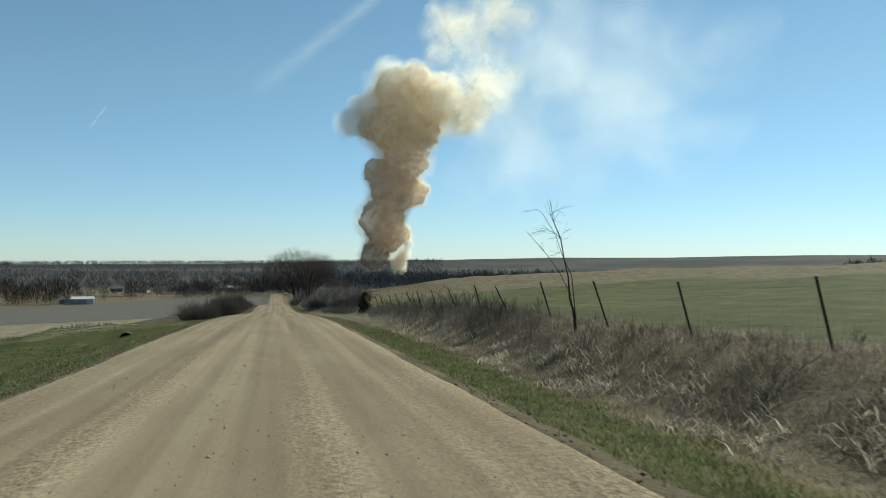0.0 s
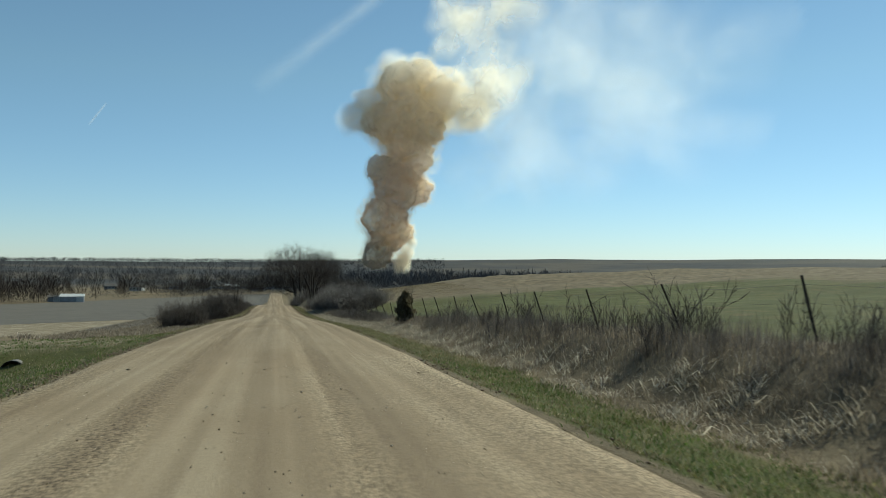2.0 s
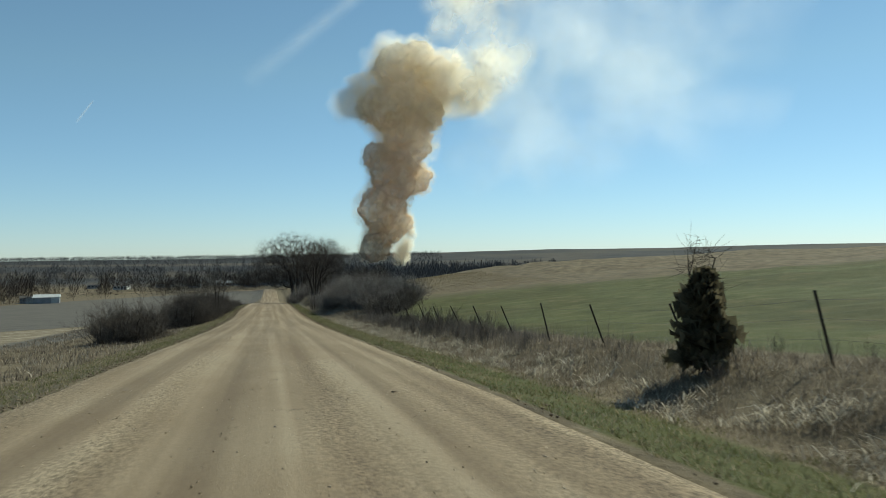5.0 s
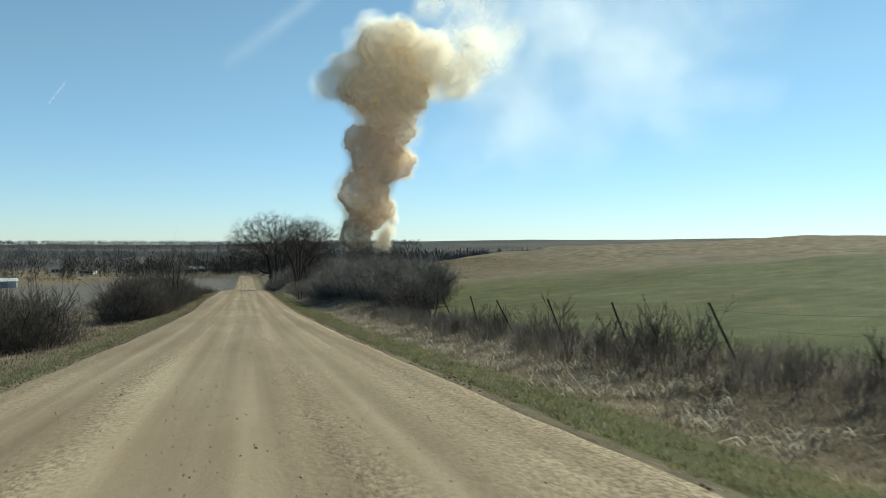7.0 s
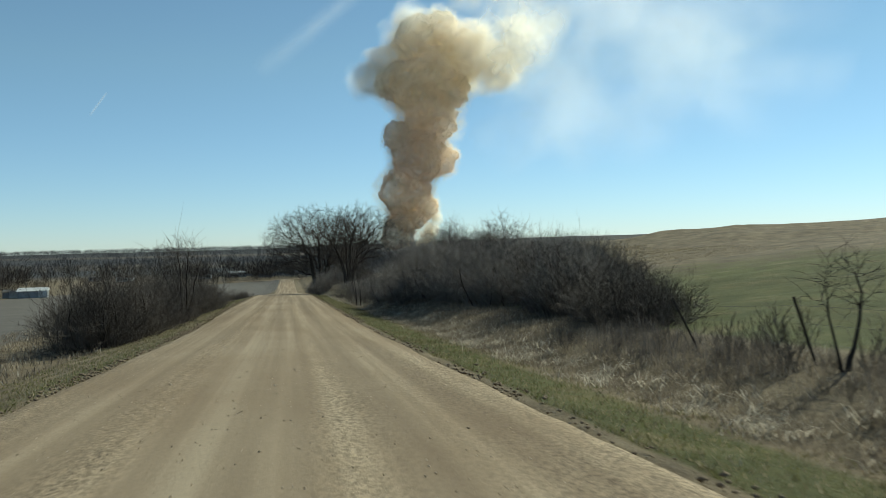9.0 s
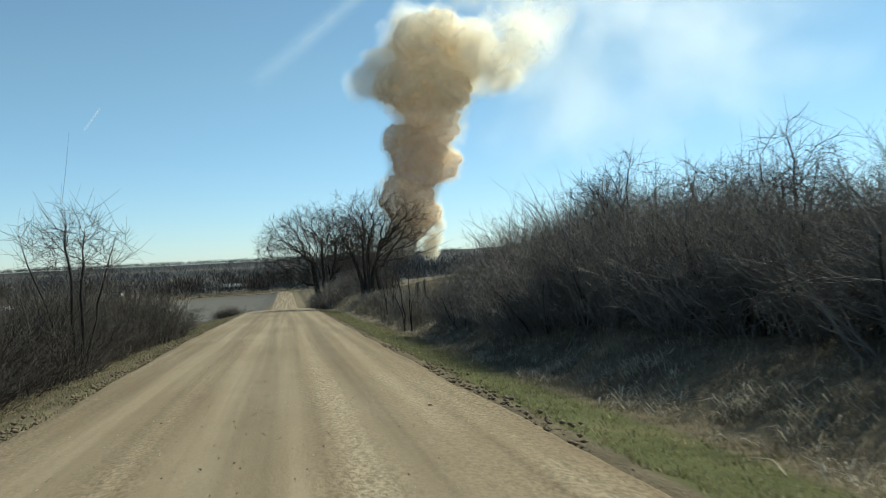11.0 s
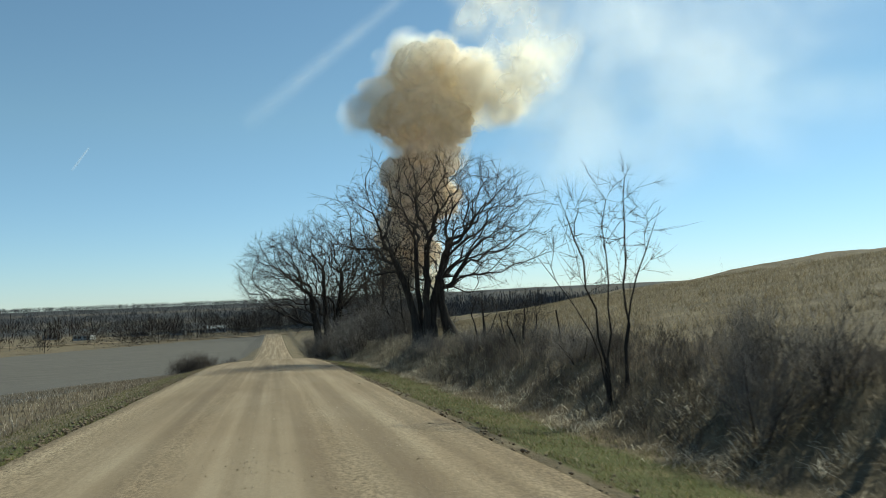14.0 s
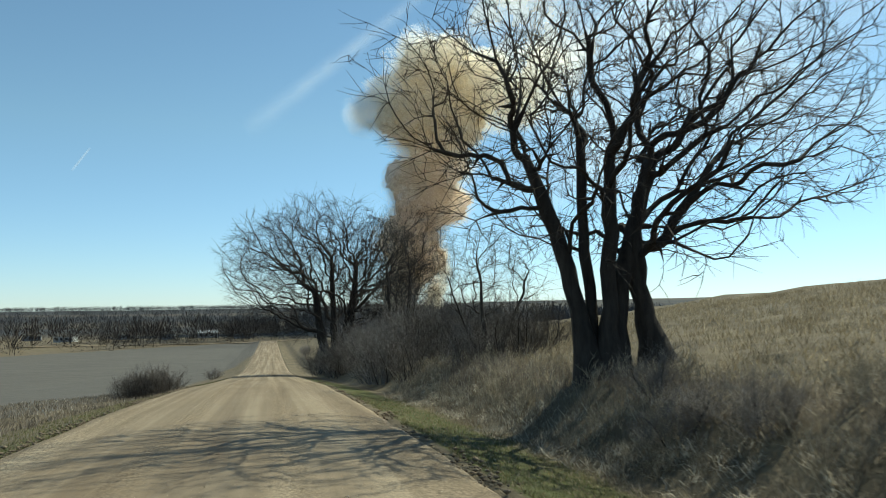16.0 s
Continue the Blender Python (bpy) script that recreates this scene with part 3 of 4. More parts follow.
def shrub(seed, height, width, stems, depth=2, mat=None, forks=5, name="shrub"):
    """A bare many-stemmed bush round the origin."""
    rng = random.Random(seed)
    root = new(name)
    t = Tubes()
    for k in range(3):
        a = 2.1 * k + rng.uniform(0, 1)
        foot = Vector((math.cos(a), math.sin(a), 0)) * width * 0.12
        main = Tubes()
        grow([main, t, t], rng, foot + Vector((0, 0, -0.1)), Vector((math.cos(a) * 0.35, math.sin(a) * 0.35, 1)), height * 0.6, 0.014 + 0.007 * height, depth, wander=0.14, forks=forks + 1, sides=(5, 3, 3, 3, 3, 3), spread=0.8, shrink=0.6, first=0.3, up=0.05, steps=(5, 3, 2))
        main.object("stem", M_BARK, root)
    for k in range(stems):
        a, r = rng.uniform(0, 6.28), rng.random() ** 0.6
        foot = Vector((math.cos(a), math.sin(a), 0)) * (r * width * 0.3)
        way = Vector((math.cos(a) * r * 0.75, math.sin(a) * r * 0.75, 1))
        grow([t], rng, foot + Vector((0, 0, -0.1)), way, height * rng.uniform(0.42, 0.62) * (1.08 - 0.35 * r), 0.01 + 0.004 * height, 3, wander=0.22, forks=4, sides=(3, 3, 3, 3, 3, 3), spread=0.85, shrink=0.6, first=0.15, up=0.05, steps=(4, 3, 2))
    tagged(t.object("twig_crown", mat or M_BRUSH, root), kind="stuff")
    return root


crowned_tree(8.55, 225.5, 11, "large multi-trunked bare cottonwood with dark spreading limbs on the road bank",
             [(0.1, 0.0, -1.6, 0.2, 6.0, 0.25), (0.3, 0.2, 0.05, 0.6, 7.0, -0.05), (0.48, -0.1, 0.7, -0.2, 6.8, -0.05), (0.62, 0.15, 2.0, 0.4, 5.6, -0.25), (2.2, 0.4, 2.0, 0.2, 6.4, -0.65)],
             (1.5, 0.0, 7.4), (8.3, 6.6, 5.4), 2300, 2.0, tip_r=0.0092, squash=0.25, twiglets=3, stray=0.42)
crowned_tree(7.9, 304, 21, "broad rounded bare tree with fine grey twigs beside the road",
             [(-0.5, 0, -2.4, 0.0, 11.0, -0.3), (0.2, 0.5, -0.2, 0.8, 13.0, 0.0), (0.8, -0.3, 2.6, -0.5, 11.5, 0.3)],
             (-0.9, 0.0, 11.6), (14.6, 10.5, 9.6), 3300, 2.6, tip_r=0.0145, squash=0.45, twiglets=4, reach=1.5, stray=0.45)
crowned_tree(15.5, 298, 27, "dark upright bare tree among brush on the bank",
             [(0, 0, 0.5, 0, 11.0, 0.3), (-1.0, 0.4, -2.0, 0.2, 10.0, -0.2)], (0, 0, 9.4), (7.0, 6.0, 8.6), 1300, 2.0, tip_r=0.009, twiglets=5, reach=1.5)
crowned_tree(10.4, 243, 31, "smaller bare tree fanning out of brush behind the cottonwood", [(0, 0, -1.9, 0, 4.2, -0.2), (0.15, 0.1, -0.3, 0.3, 5.2, 0.0), (0.4, 0.2, 2.2, 0, 4.2, 0.2)], (0.2, 0, 4.0), (3.7, 3.0, 2.9), 420, 1.3, tip_r=0.007, squash=0.3, twiglets=3)
crowned_tree(12.5, 283, 33, "bare tree among dark brush on the bank", [(0, 0, 0.3, 0, 6.0, 0.2), (0.6, 0.2, 1.6, 0.1, 5.4, 0.2)], (0.5, 0, 6.0), (4.2, 4.0, 4.5), 400, 1.5, tip_r=0.01)
SLIM = dict(limb_r=0.012, squash=0.2, twiglets=5, reach=0.5, stray=0.32)
crowned_tree(5.9, 177.0, 41, "slender twin-stemmed bare sapling on the bank", [(0, 0, -1.15, 0.1, 3.1, 0.38), (0, 0, -0.5, 0.3, 3.8, 0.15), (0.35, 0.2, 0.25, 0.1, 4.2, 0.0), (0.35, 0.2, 1.1, 0.0, 3.6, -0.3)], (-0.05, 0, 3.3), (1.3, 0.9, 1.5), 90, 1.6, tip_r=0.0038, **SLIM)
crowned_tree(7.1, 193.2, 43, "slender bare sapling with upright spreading branches", [(-0.1, 0, -1.6, 0.1, 3.3, 0.45), (-0.1, 0, -0.85, 0.2, 4.2, 0.2), (-0.1, 0, -0.2, -0.3, 4.4, 0.05), (0.35, 0.1, 0.5, 0.1, 5.0, 0.0), (0.35, 0.1, 1.4, 0.2, 4.3, -0.35)], (-0.05, 0, 3.8), (1.7, 1.2, 1.8), 110, 1.8, tip_r=0.004, **SLIM)
crowned_tree(8.5, 119, 53, "forked bare sapling with crooked twigs beside the fence", [(0, 0, 0.3, 0, 1.7, 0.08), (0.05, 0.1, -0.35, 0, 1.3, -0.05)], (0.05, 0, 1.55), (0.75, 0.6, 0.7), 60, 0.8, tip_r=0.0034, limb_r=0.014, squash=0.3, twiglets=3, reach=0.3)
crowned_tree(-7.0, 166.4, 45, "bare pale-barked tree rising from roadside brush", [(0, 0, -1.5, 0, 4.6, 0.1), (0.1, 0.3, -0.2, 0.3, 5.6, 0.0), (0.3, 0, 1.5, 0, 4.8, -0.1), (0.2, 0.1, 0.6, -0.5, 5.0, 0.0)], (0.1, 0, 4.5), (2.1, 1.5, 1.8), 170, 2.4, twig=M_PALE_TWIG, tip_r=0.0065, limb_r=0.03, squash=0.2, twiglets=4, reach=0.8)
crowned_tree(8.15, 20.8, 47, "thin leaning bare sapling on the weedy bank", [(0, 0, -0.72, 0.0, 3.6, 0.12), (0, 0, -1.35, 0.1, 2.8, 0.5), (0.02, 0, -0.95, -0.2, 3.2, 0.35)], (-0.75, 0, 2.8), (0.7, 0.4, 0.8), 14, 1.9, tip_r=0.0045, limb_r=0.012, squash=0.1, twiglets=3, reach=0.35, stray=0.3)
crowned_tree(8.05, 71.6, 51, "thin bare sapling behind a small cedar", [(0, 0, -0.3, 0.0, 2.4, 0.1), (0.1, 0.1, 0.3, 0, 2.2, 0)], (0, 0, 2.0), (0.6, 0.5, 0.8), 40, 0.8, tip_r=0.004, limb_r=0.012, squash=0.1, twiglets=3, reach=0.35)
crowned_tree(8.9, 205.5, 49, "stunted bare shrub tree with a forked trunk and dense twigs", [(0, 0, 0.65, 0, 1.5, 0.1), (0, 0, -0.6, 0, 1.4, -0.1), (0.05, 0.1, 0.1, 0.2, 1.5, 0.0)], (0.05, 0, 1.6), (1.25, 1.0, 0.95), 230, 0.8, tip_r=0.0032, limb_r=0.016, squash=0.5, twiglets=3, reach=0.35)

crowned_tree(9.4, 213.3, 55, "stunted bare shrub tree with a crooked trunk on the slope", [(0, 0, 0.7, 0, 2.0, 0.12), (0, 0, -0.55, 0.1, 1.9, -0.1), (0.05, 0.1, 0.15, 0.2, 2.2, 0.0)], (0.1, 0, 2.0), (1.1, 0.9, 0.8), 150, 1.1, tip_r=0.0042, limb_r=0.02, squash=0.4, twiglets=3, reach=0.35, stray=0.45)

# slim trees that stand up behind the thicket
STAND = [crowned_tree(10.6 + 0.9 * k, 160.5 + 4.6 * k, 61 + k, "slim upright bare tree standing above the roadside thicket", [(0, 0, -0.9, 0.1, 4.0, 0.0), (0.15, 0.1, 0.1, 0.2, 4.6, 0.0), (0.3, 0, 1.0, -0.1, 4.1, 0.0)], (0.1, 0, 3.7), (1.8, 1.6, 1.7), 190, 1.9, tip_r=0.0048, limb_r=0.02, squash=0.2, twiglets=4, reach=0.6, stray=0.35) for k in range(2)]
for ob in STAND:
    tagged(ob, group="thicket trees")
stand_rng = random.Random(5)
for k in range(11):
    y = 138 + 3.0 * k
    x = 9.8 + 0.16 * (y - 134) * stand_rng.uniform(0.3, 1.0)
    copy_thing(STAND[k % 2], pose(x, y, gz(x, y) - 0.1, stand_rng.uniform(-3, 3), stand_rng.uniform(-3, 3), stand_rng.uniform(0, 360))).scale = (1, 1, stand_rng.uniform(0.85, 1.0) * float(np.interp(y, [138, 150, 157], [0.58, 0.74, 1.0])))

# the roadside thickets, made of single shrubs
SHRUBS = [tagged(shrub(60 + k, h, w, s, mat=M_SHADEBRUSH if k > 3 else M_BRUSH), "dense dark leafless shrub in the roadside thicket", "shrub", "roadside thicket") for k, (h, w, s) in enumerate([(3.6, 3.0, 34), (4.4, 3.2, 34), (2.8, 3.2, 36), (5.0, 3.0, 24), (3.4, 3.0, 34), (2.8, 3.2, 36)])]
prng = random.Random(9)


def plant(x, y, height, kinds=(0, 1, 2, 3)):
    k = prng.choice(kinds)
    h0 = (3.6, 4.4, 2.8, 5.0, 3.4, 2.8)[k]
    s = height / h0
    wide = min(1.4, max(0.75, s)) * prng.uniform(0.9, 1.15)
    ob = copy_thing(SHRUBS[k], pose(x, y, gz(x, y), prng.uniform(-5, 5), prng.uniform(-5, 5), prng.uniform(0, 360)))
    ob.scale = (wide, wide, s)
    return ob


for k in range(104):
    y = 129 + 46 * (k + prng.random()) / 104
    x = float(np.interp(y, [129, 146, 152, 157, 162, 176], [9.8, 10.4, 10.0, 8.4, 7.5, 7.2])) + min(7.0, 0.6 + 0.25 * (y - 129)) * prng.random() ** 1.2
    plant(x, y, float(np.interp(y, [129, 137, 144, 150, 165], [1.7, 2.1, 2.9, 3.4, 3.9])) * float(0.72 + 0.33 * ease(7.5, 11, x)) * prng.uniform(0.85, 1.04), (4, 5) if y < 144 else (0, 1, 2))
for k in range(32):
    y = prng.uniform(136, 172)
    plant(9.5 + (y - 130) * 0.12 * prng.random() + prng.uniform(0, 1.5), y, float(np.interp(y, [136, 150, 172], [2.6, 3.9, 4.2])) * prng.uniform(0.85, 1.1), (0, 1))
for k in range(8):
    plant(prng.uniform(8.8, 10.6), 154 + 1.1 * k, prng.uniform(3.8, 4.3), (0, 1))
for k in range(70):
    y = 149 + 42 * (k + prng.random()) / 70
    x = -(7.7 - 1.2 * float(ease(163, 188, y))) - min(4.6 + 1.8 * float(ease(165, 185, y)), 1.8 + 0.15 * (y - 149)) * prng.random()
    plant(x, y, 4.0 * prng.uniform(0.75, 1.08), (4, 5))
for k in range(13):
    plant(-11 + prng.uniform(-1.5, 1.5), 125 + prng.uniform(-3, 3), 3.4 * prng.uniform(0.75, 1.1), (4, 5))
for k in range(8):
    plant(-9.6 + prng.uniform(-1.6, 1.6), 275 + prng.uniform(-2, 2), 2.7 * prng.uniform(0.75, 1.1), (4, 5))
plant(-8, 338, 2.0, (5,))
plant(8.5, 395, 3.0, (2,))
plant(9.5, 420, 2.6, (2,))
for k in range(56):
    y = 238 + 78 * (k + prng.random()) / 56
    plant(6.6 + 7 * prng.random() ** 1.3, y, prng.uniform(2.4, 4.6) * (0.7 if y < 248 else 1), (0, 4, 5))
for x, y, h in ((6.9, 187.4, 2.1), (7.4, 188.6, 2.2), (7.8, 187.0, 1.8), (8.3, 189.5, 1.7)):
    plant(x, y, h * 0.9, (1, 2)).scale.xy = (0.3, 0.3)
for k in range(12):
    y = prng.uniform(196, 224)
    plant(prng.uniform(6.9, 9.2), y, prng.uniform(0.8, 1.3), (0, 1, 2)).scale.xy = (0.4, 0.4)
for ob in SHRUBS:
    ob.location = (9 + SHRUBS.index(ob), 158 + 3 * SHRUBS.index(ob), gz(9 + SHRUBS.index(ob), 158 + 3 * SHRUBS.index(ob)))


def bank_brush(name, label, x, y, height, mat, seed, bushy=1.0):
    """Uncounted thin-stemmed weeds and seedling brush, from six grown forms set down at random turns and sizes."""
    rng, r = random.Random(seed), np.random.RandomState(seed)
    forms = []
    for k in range(6):
        t = Tubes()
        for _ in range(rng.randint(3, 6)):
            a, lean = rng.uniform(0, 6.28), rng.uniform(0.05, 0.4) * bushy
            foot = Vector((math.cos(a), math.sin(a), 0)) * rng.uniform(0, 0.16)
            grow([t], rng, foot + Vector((0, 0, -0.08)), Vector((math.cos(a) * lean, math.sin(a) * lean, 1)), rng.uniform(0.4, 0.75), 0.0065, 2, wander=0.16, forks=5, sides=(3, 3, 3, 3, 3, 3), spread=0.6 * bushy, shrink=0.5, first=0.25, up=0.1, steps=(4, 2, 2))
        forms.append((np.concatenate(t.v), np.concatenate(t.f)))
    vs, fs, base = [], [], 0
    ground = ground_z(x, y)
    for i in range(len(x)):
        v, f = forms[r.randint(6)]
        a, w = r.uniform(0, 6.28), height[i] * r.uniform(0.8, 1.25)
        c, sn = math.cos(a), math.sin(a)
        vs.append(np.stack([x[i] + w * (v[:, 0] * c - v[:, 1] * sn), y[i] + w * (v[:, 0] * sn + v[:, 1] * c), ground[i] + height[i] * v[:, 2]], 1))
        fs.append(f + base)
        base += len(v)
    return tagged(fast_mesh(name, np.concatenate(vs), np.concatenate(fs), mat), label, "brush", kind="stuff")


r = np.random.RandomState(77)
spans = [(10, 34, 60), (26, 64, 120), (64, 88, 50), (86, 130, 190), (174, 208, 260)]
y = np.concatenate([r.uniform(a, b, n) for a, b, n in spans])
x = r.uniform(7.0, 9.2, len(y)) - 1.1 * (y > 170) * r.uniform(0, 1, len(y))
h = r.uniform(0.55, 1.1, len(y)) ** 1.5 * 1.1 * np.where((y < 26) | ((y > 66) & (y < 86)), 0.6, 1.0) * (0.8 + 0.35 * ripple(x, y, 11, 4))
bank_brush("bank_brush", "grey-brown seedling brush and tall dead weeds along the fence", x, y, h, M_STALK, 5)
x, y = r.uniform(7.3, 8.9, 44), np.concatenate([r.uniform(36, 50, 12), r.uniform(94, 112, 14), r.uniform(180, 190, 8), r.uniform(206, 214, 10)])
x += 1.2 * (y > 200)
bank_brush("bank_saplings", "thin upright bare saplings standing in the bank weeds", x, y, r.uniform(1.0, 1.5, 44), M_PALE_TWIG, 6, 1.0)
x, y = r.uniform(5.9, 10, 260), r.uniform(204, 246, 260)
bank_brush("bank_brush", "pale dry bushy weeds around the cottonwood foot", x, y, r.uniform(0.45, 1.05, 260), M_LITTER, 8, 1.5)


def cedar(x, y, h, seed):
    root = tagged(new("cedar"), "small dark evergreen cedar among dead weeds", "tree")
    root.location = (x, y, gz(x, y))
    r = np.random.RandomState(seed)
    t = Tubes()
    t.line([Vector((0, 0, -0.1)), Vector((0.02, 0, h * 0.5)), Vector((0, 0.02, h * 0.95))], [0.05, 0.035, 0.01], 5)
    t.object("trunk", M_BARK, root)
    n = 2600
    u = r.uniform(0.06, 1, n)
    rad = h * 0.36 * (1 - u) ** 0.4 * (0.7 + 0.5 * np.sin(u * 9 + 1.3) ** 2) * (0.75 + 0.35 * np.sin(u * 23 + r.uniform(0, 6, n))) * np.sqrt(r.uniform(0.1, 1, n))
    a = r.uniform(0, 6.28, n)
    rad = rad * (0.8 + 0.3 * np.sin(3 * a + 9 * u))
    p = np.stack([rad * np.cos(a), rad * np.sin(a), u * h], 1)
    d = np.stack([np.cos(a), np.sin(a), r.uniform(0.4, 1.4, n)], 1) * 0.13
    s = np.cross(d, r.normal(0, 1, (n, 3))) * 0.5
    v = np.stack([p - s, p + s, p + d], 1).reshape(-1, 3)
    tagged(fast_mesh("foliage", v, np.arange(3 * n).reshape(-1, 3), M_CEDAR, root, shade=False), kind="stuff")
    return root


cedar(7.75, 71, 1.8, 1)


# ---- fence ----
def steel_post(x, y, lean, turn):
    bm = bmesh.new()
    for sx, sy, w, d in ((0, 0, 0.045, 0.008), (0, 0.02, 0.008, 0.04)):
        m = Matrix.Translation((sx, sy, 0.52)) @ Matrix.Diagonal((w, d, 1.5, 1))
        bmesh.ops.create_cube(bm, size=1, matrix=m)
    for k in range(9):
        bmesh.ops.create_cube(bm, size=1, matrix=Matrix.Translation((0, -0.01, 0.3 + 0.1 * k)) @ Matrix.Diagonal((0.02, 0.014, 0.02, 1)))
    me = bpy.data.meshes.new("fence_post")
    bm.to_mesh(me)
    bm.free()
    me.materials.append(M_POST)
    ob = new("fence_post", me)
    ob.matrix_world = pose(x, y, gz(x, y), turn, lean, 0)
    return tagged(ob, "leaning dark steel fence post at the pasture edge", "fence post", "fence posts")


first_post = None
tops = []
for k in range(27):
    x, y = 8.74 + prng.uniform(-0.05, 0.05), float(np.interp(k, [0, 1, 6, 8, 9, 11, 16, 17, 19, 22, 24, 26], [11.2, 15.6, 38, 47.1, 51.5, 59.9, 82.2, 86.4, 94.8, 107.5, 116, 124]))
    lean, turn = -20 + prng.uniform(-8, 6), prng.uniform(-4, 4)
    if first_post is None:
        first_post = steel_post(x, y, lean, turn)
        ob = first_post
    else:
        ob = copy_thing(first_post, pose(x, y, gz(x, y), turn, lean, 0))
    tops.append(pose(x, y, gz(x, y), turn, lean, 0))
for h in (0.45, 0.8, 1.12):
    t = Tubes()
    pts = []
    for m in tops:
        pts.append(m @ Vector((0, -0.02, h)))
    full = []
    for a, b in zip(pts, pts[1:]):
        full += [a, (a + b) / 2 - Vector((0, 0, 0.03))]
    full.append(pts[-1])
    t.line(full, [0.0025] * len(full), 3)
    tagged(t.object("fence_wire", M_WIRE), "thin sagging barbed wire strung between steel posts", "wire", "fence wires")


def wooden_post(x, y, h, r, lean):
    bm = bmesh.new()
    res = bmesh.ops.create_cone(bm, cap_ends=True, segments=10, radius1=r, radius2=r * 0.9, depth=h + 0.3, matrix=Matrix.Translation((0, 0, h / 2 - 0.15)))
    for v in bm.verts:
        v.co.x += 0.012 * math.sin(v.co.z * 7 + v.co.y * 30)
        if v.co.z > h - 0.1:
            v.co.z += 0.05 * math.sin(v.co.x * 40)
    me = bpy.data.meshes.new("wooden_post")
    bm.to_mesh(me)
    bm.free()
    me.materials.append(M_OLDWOOD)
    ob = new("wooden_post", me)
    ob.matrix_world = pose(x, y, gz(x, y), 0, lean, 0)
    return tagged(ob, "weathered round wooden corner post in dry brush", "fence post", "wooden posts")


wooden_post(8.0, 185.8, 1.45, 0.085, 1)
wooden_post(8.2, 184.2, 1.5, 0.085, -1)
copy_thing(first_post, pose(8.8, 201, gz(8.8, 201), 0, -8, 0))
copy_thing(first_post, pose(9.0, 208, gz(9.0, 208), 0, -12, 0))

# culvert under the field entrance
root = tagged(new("culvert_pipe"), "short corrugated steel culvert under a field entrance", "pipe")
root.location = (-8.3, 50.3, gz(-8.3, 48.5) - 0.12)
t = Tubes()
k = 40
t.line([Vector((0, 8.5 * i / k, -0.45 * i / k)) for i in range(k + 1)], [0.42 + 0.012 * (i % 2) for i in range(k + 1)], 16)
t.object("outer_wall", M_PIPE, root)
t = Tubes()
t.line([Vector((0, 8.5 * (1 - i / k), -0.45 * (1 - i / k))) for i in range(k + 1)], [0.39 + 0.012 * (i % 2) for i in range(k + 1)], 16)
t.object("inner_wall", M_PIPE, root)


# ---- valley buildings ----
def box(name, size, at, mat, parent, label=""):
    bm = bmesh.new()
    bmesh.ops.create_cube(bm, size=1, matrix=Matrix.Translation(at) @ Matrix.Diagonal((*size, 1)))
    return part(name, bm, mat, parent, label)


def building(name, x, y, w, d, h, rise, wall, roof, label, turn=0.0, windows=3, door=True):
    root = tagged(new(name), label, "shed" if name == "shed" else "house")
    root.matrix_world = pose(x, y, gz(x, y), 0, 0, turn)
    box("wall", (w, d, h + 0.6), (0, 0, h / 2 - 0.3), wall, root)
    bm = bmesh.new()
    o = 0.4
    a = [bm.verts.new(c) for c in ((-w / 2 - o, -d / 2 - o, h - 0.1), (w / 2 + o, -d / 2 - o, h - 0.1), (w / 2 + o, 0, h + rise), (-w / 2 - o, 0, h + rise), (-w / 2 - o, d / 2 + o, h - 0.1), (w / 2 + o, d / 2 + o, h - 0.1))]
    bm.faces.new((a[0], a[1], a[2], a[3]))
    bm.faces.new((a[3], a[2], a[5], a[4]))
    bm.faces.new((a[0], a[3], a[4]))
    bm.faces.new((a[1], a[5], a[2]))
    bm.faces.new((a[4], a[5], a[1], a[0]))
    part("roof", bm, roof, root)
    for i in range(windows):
        box("window", (1.2, 0.12, 1.1), ((i + 0.6) * w / (windows + 0.8) - w / 2, -d / 2 - 0.03, h * 0.55), M_GLASS, root)
    if door:
        box("door", (1.0 if name == "house" else 3.4, 0.14, 2.1 if name == "house" else 3.0), (w * 0.38, -d / 2 - 0.03, 1.05 if name == "house" else 1.5), M_DARKROOF if name == "house" else M_SIDING, root)
    return root


building("shed", -101.5, 466, 10.5, 7, 2.9, 1.2, M_GREYWALL, M_ROOFMETAL, "long grey metal farm shed with a pale roof", 6, 0)
building("shed", -110.5, 468, 5, 5, 2.6, 1.0, M_GREYWALL, M_DARKROOF, "small dark farm outbuilding by bare trees", -4, 0)
for k, (hx, hy, w) in enumerate([(-98, 640, 9), (-74, 668, 10), (-52, 655, 8), (-33, 676, 11), (-14, 652, 8), (-122, 672, 9)]):
    building("house", hx, hy, w, 8, 2.8, 1.6, M_GREYWALL if k % 3 else M_SIDING, M_ROOFMETAL if k == 3 else M_DARKROOF, "pale one-storey house among bare valley trees" if k % 2 == 0 else "pale house with a light roof among bare trees", 4 * k - 8)

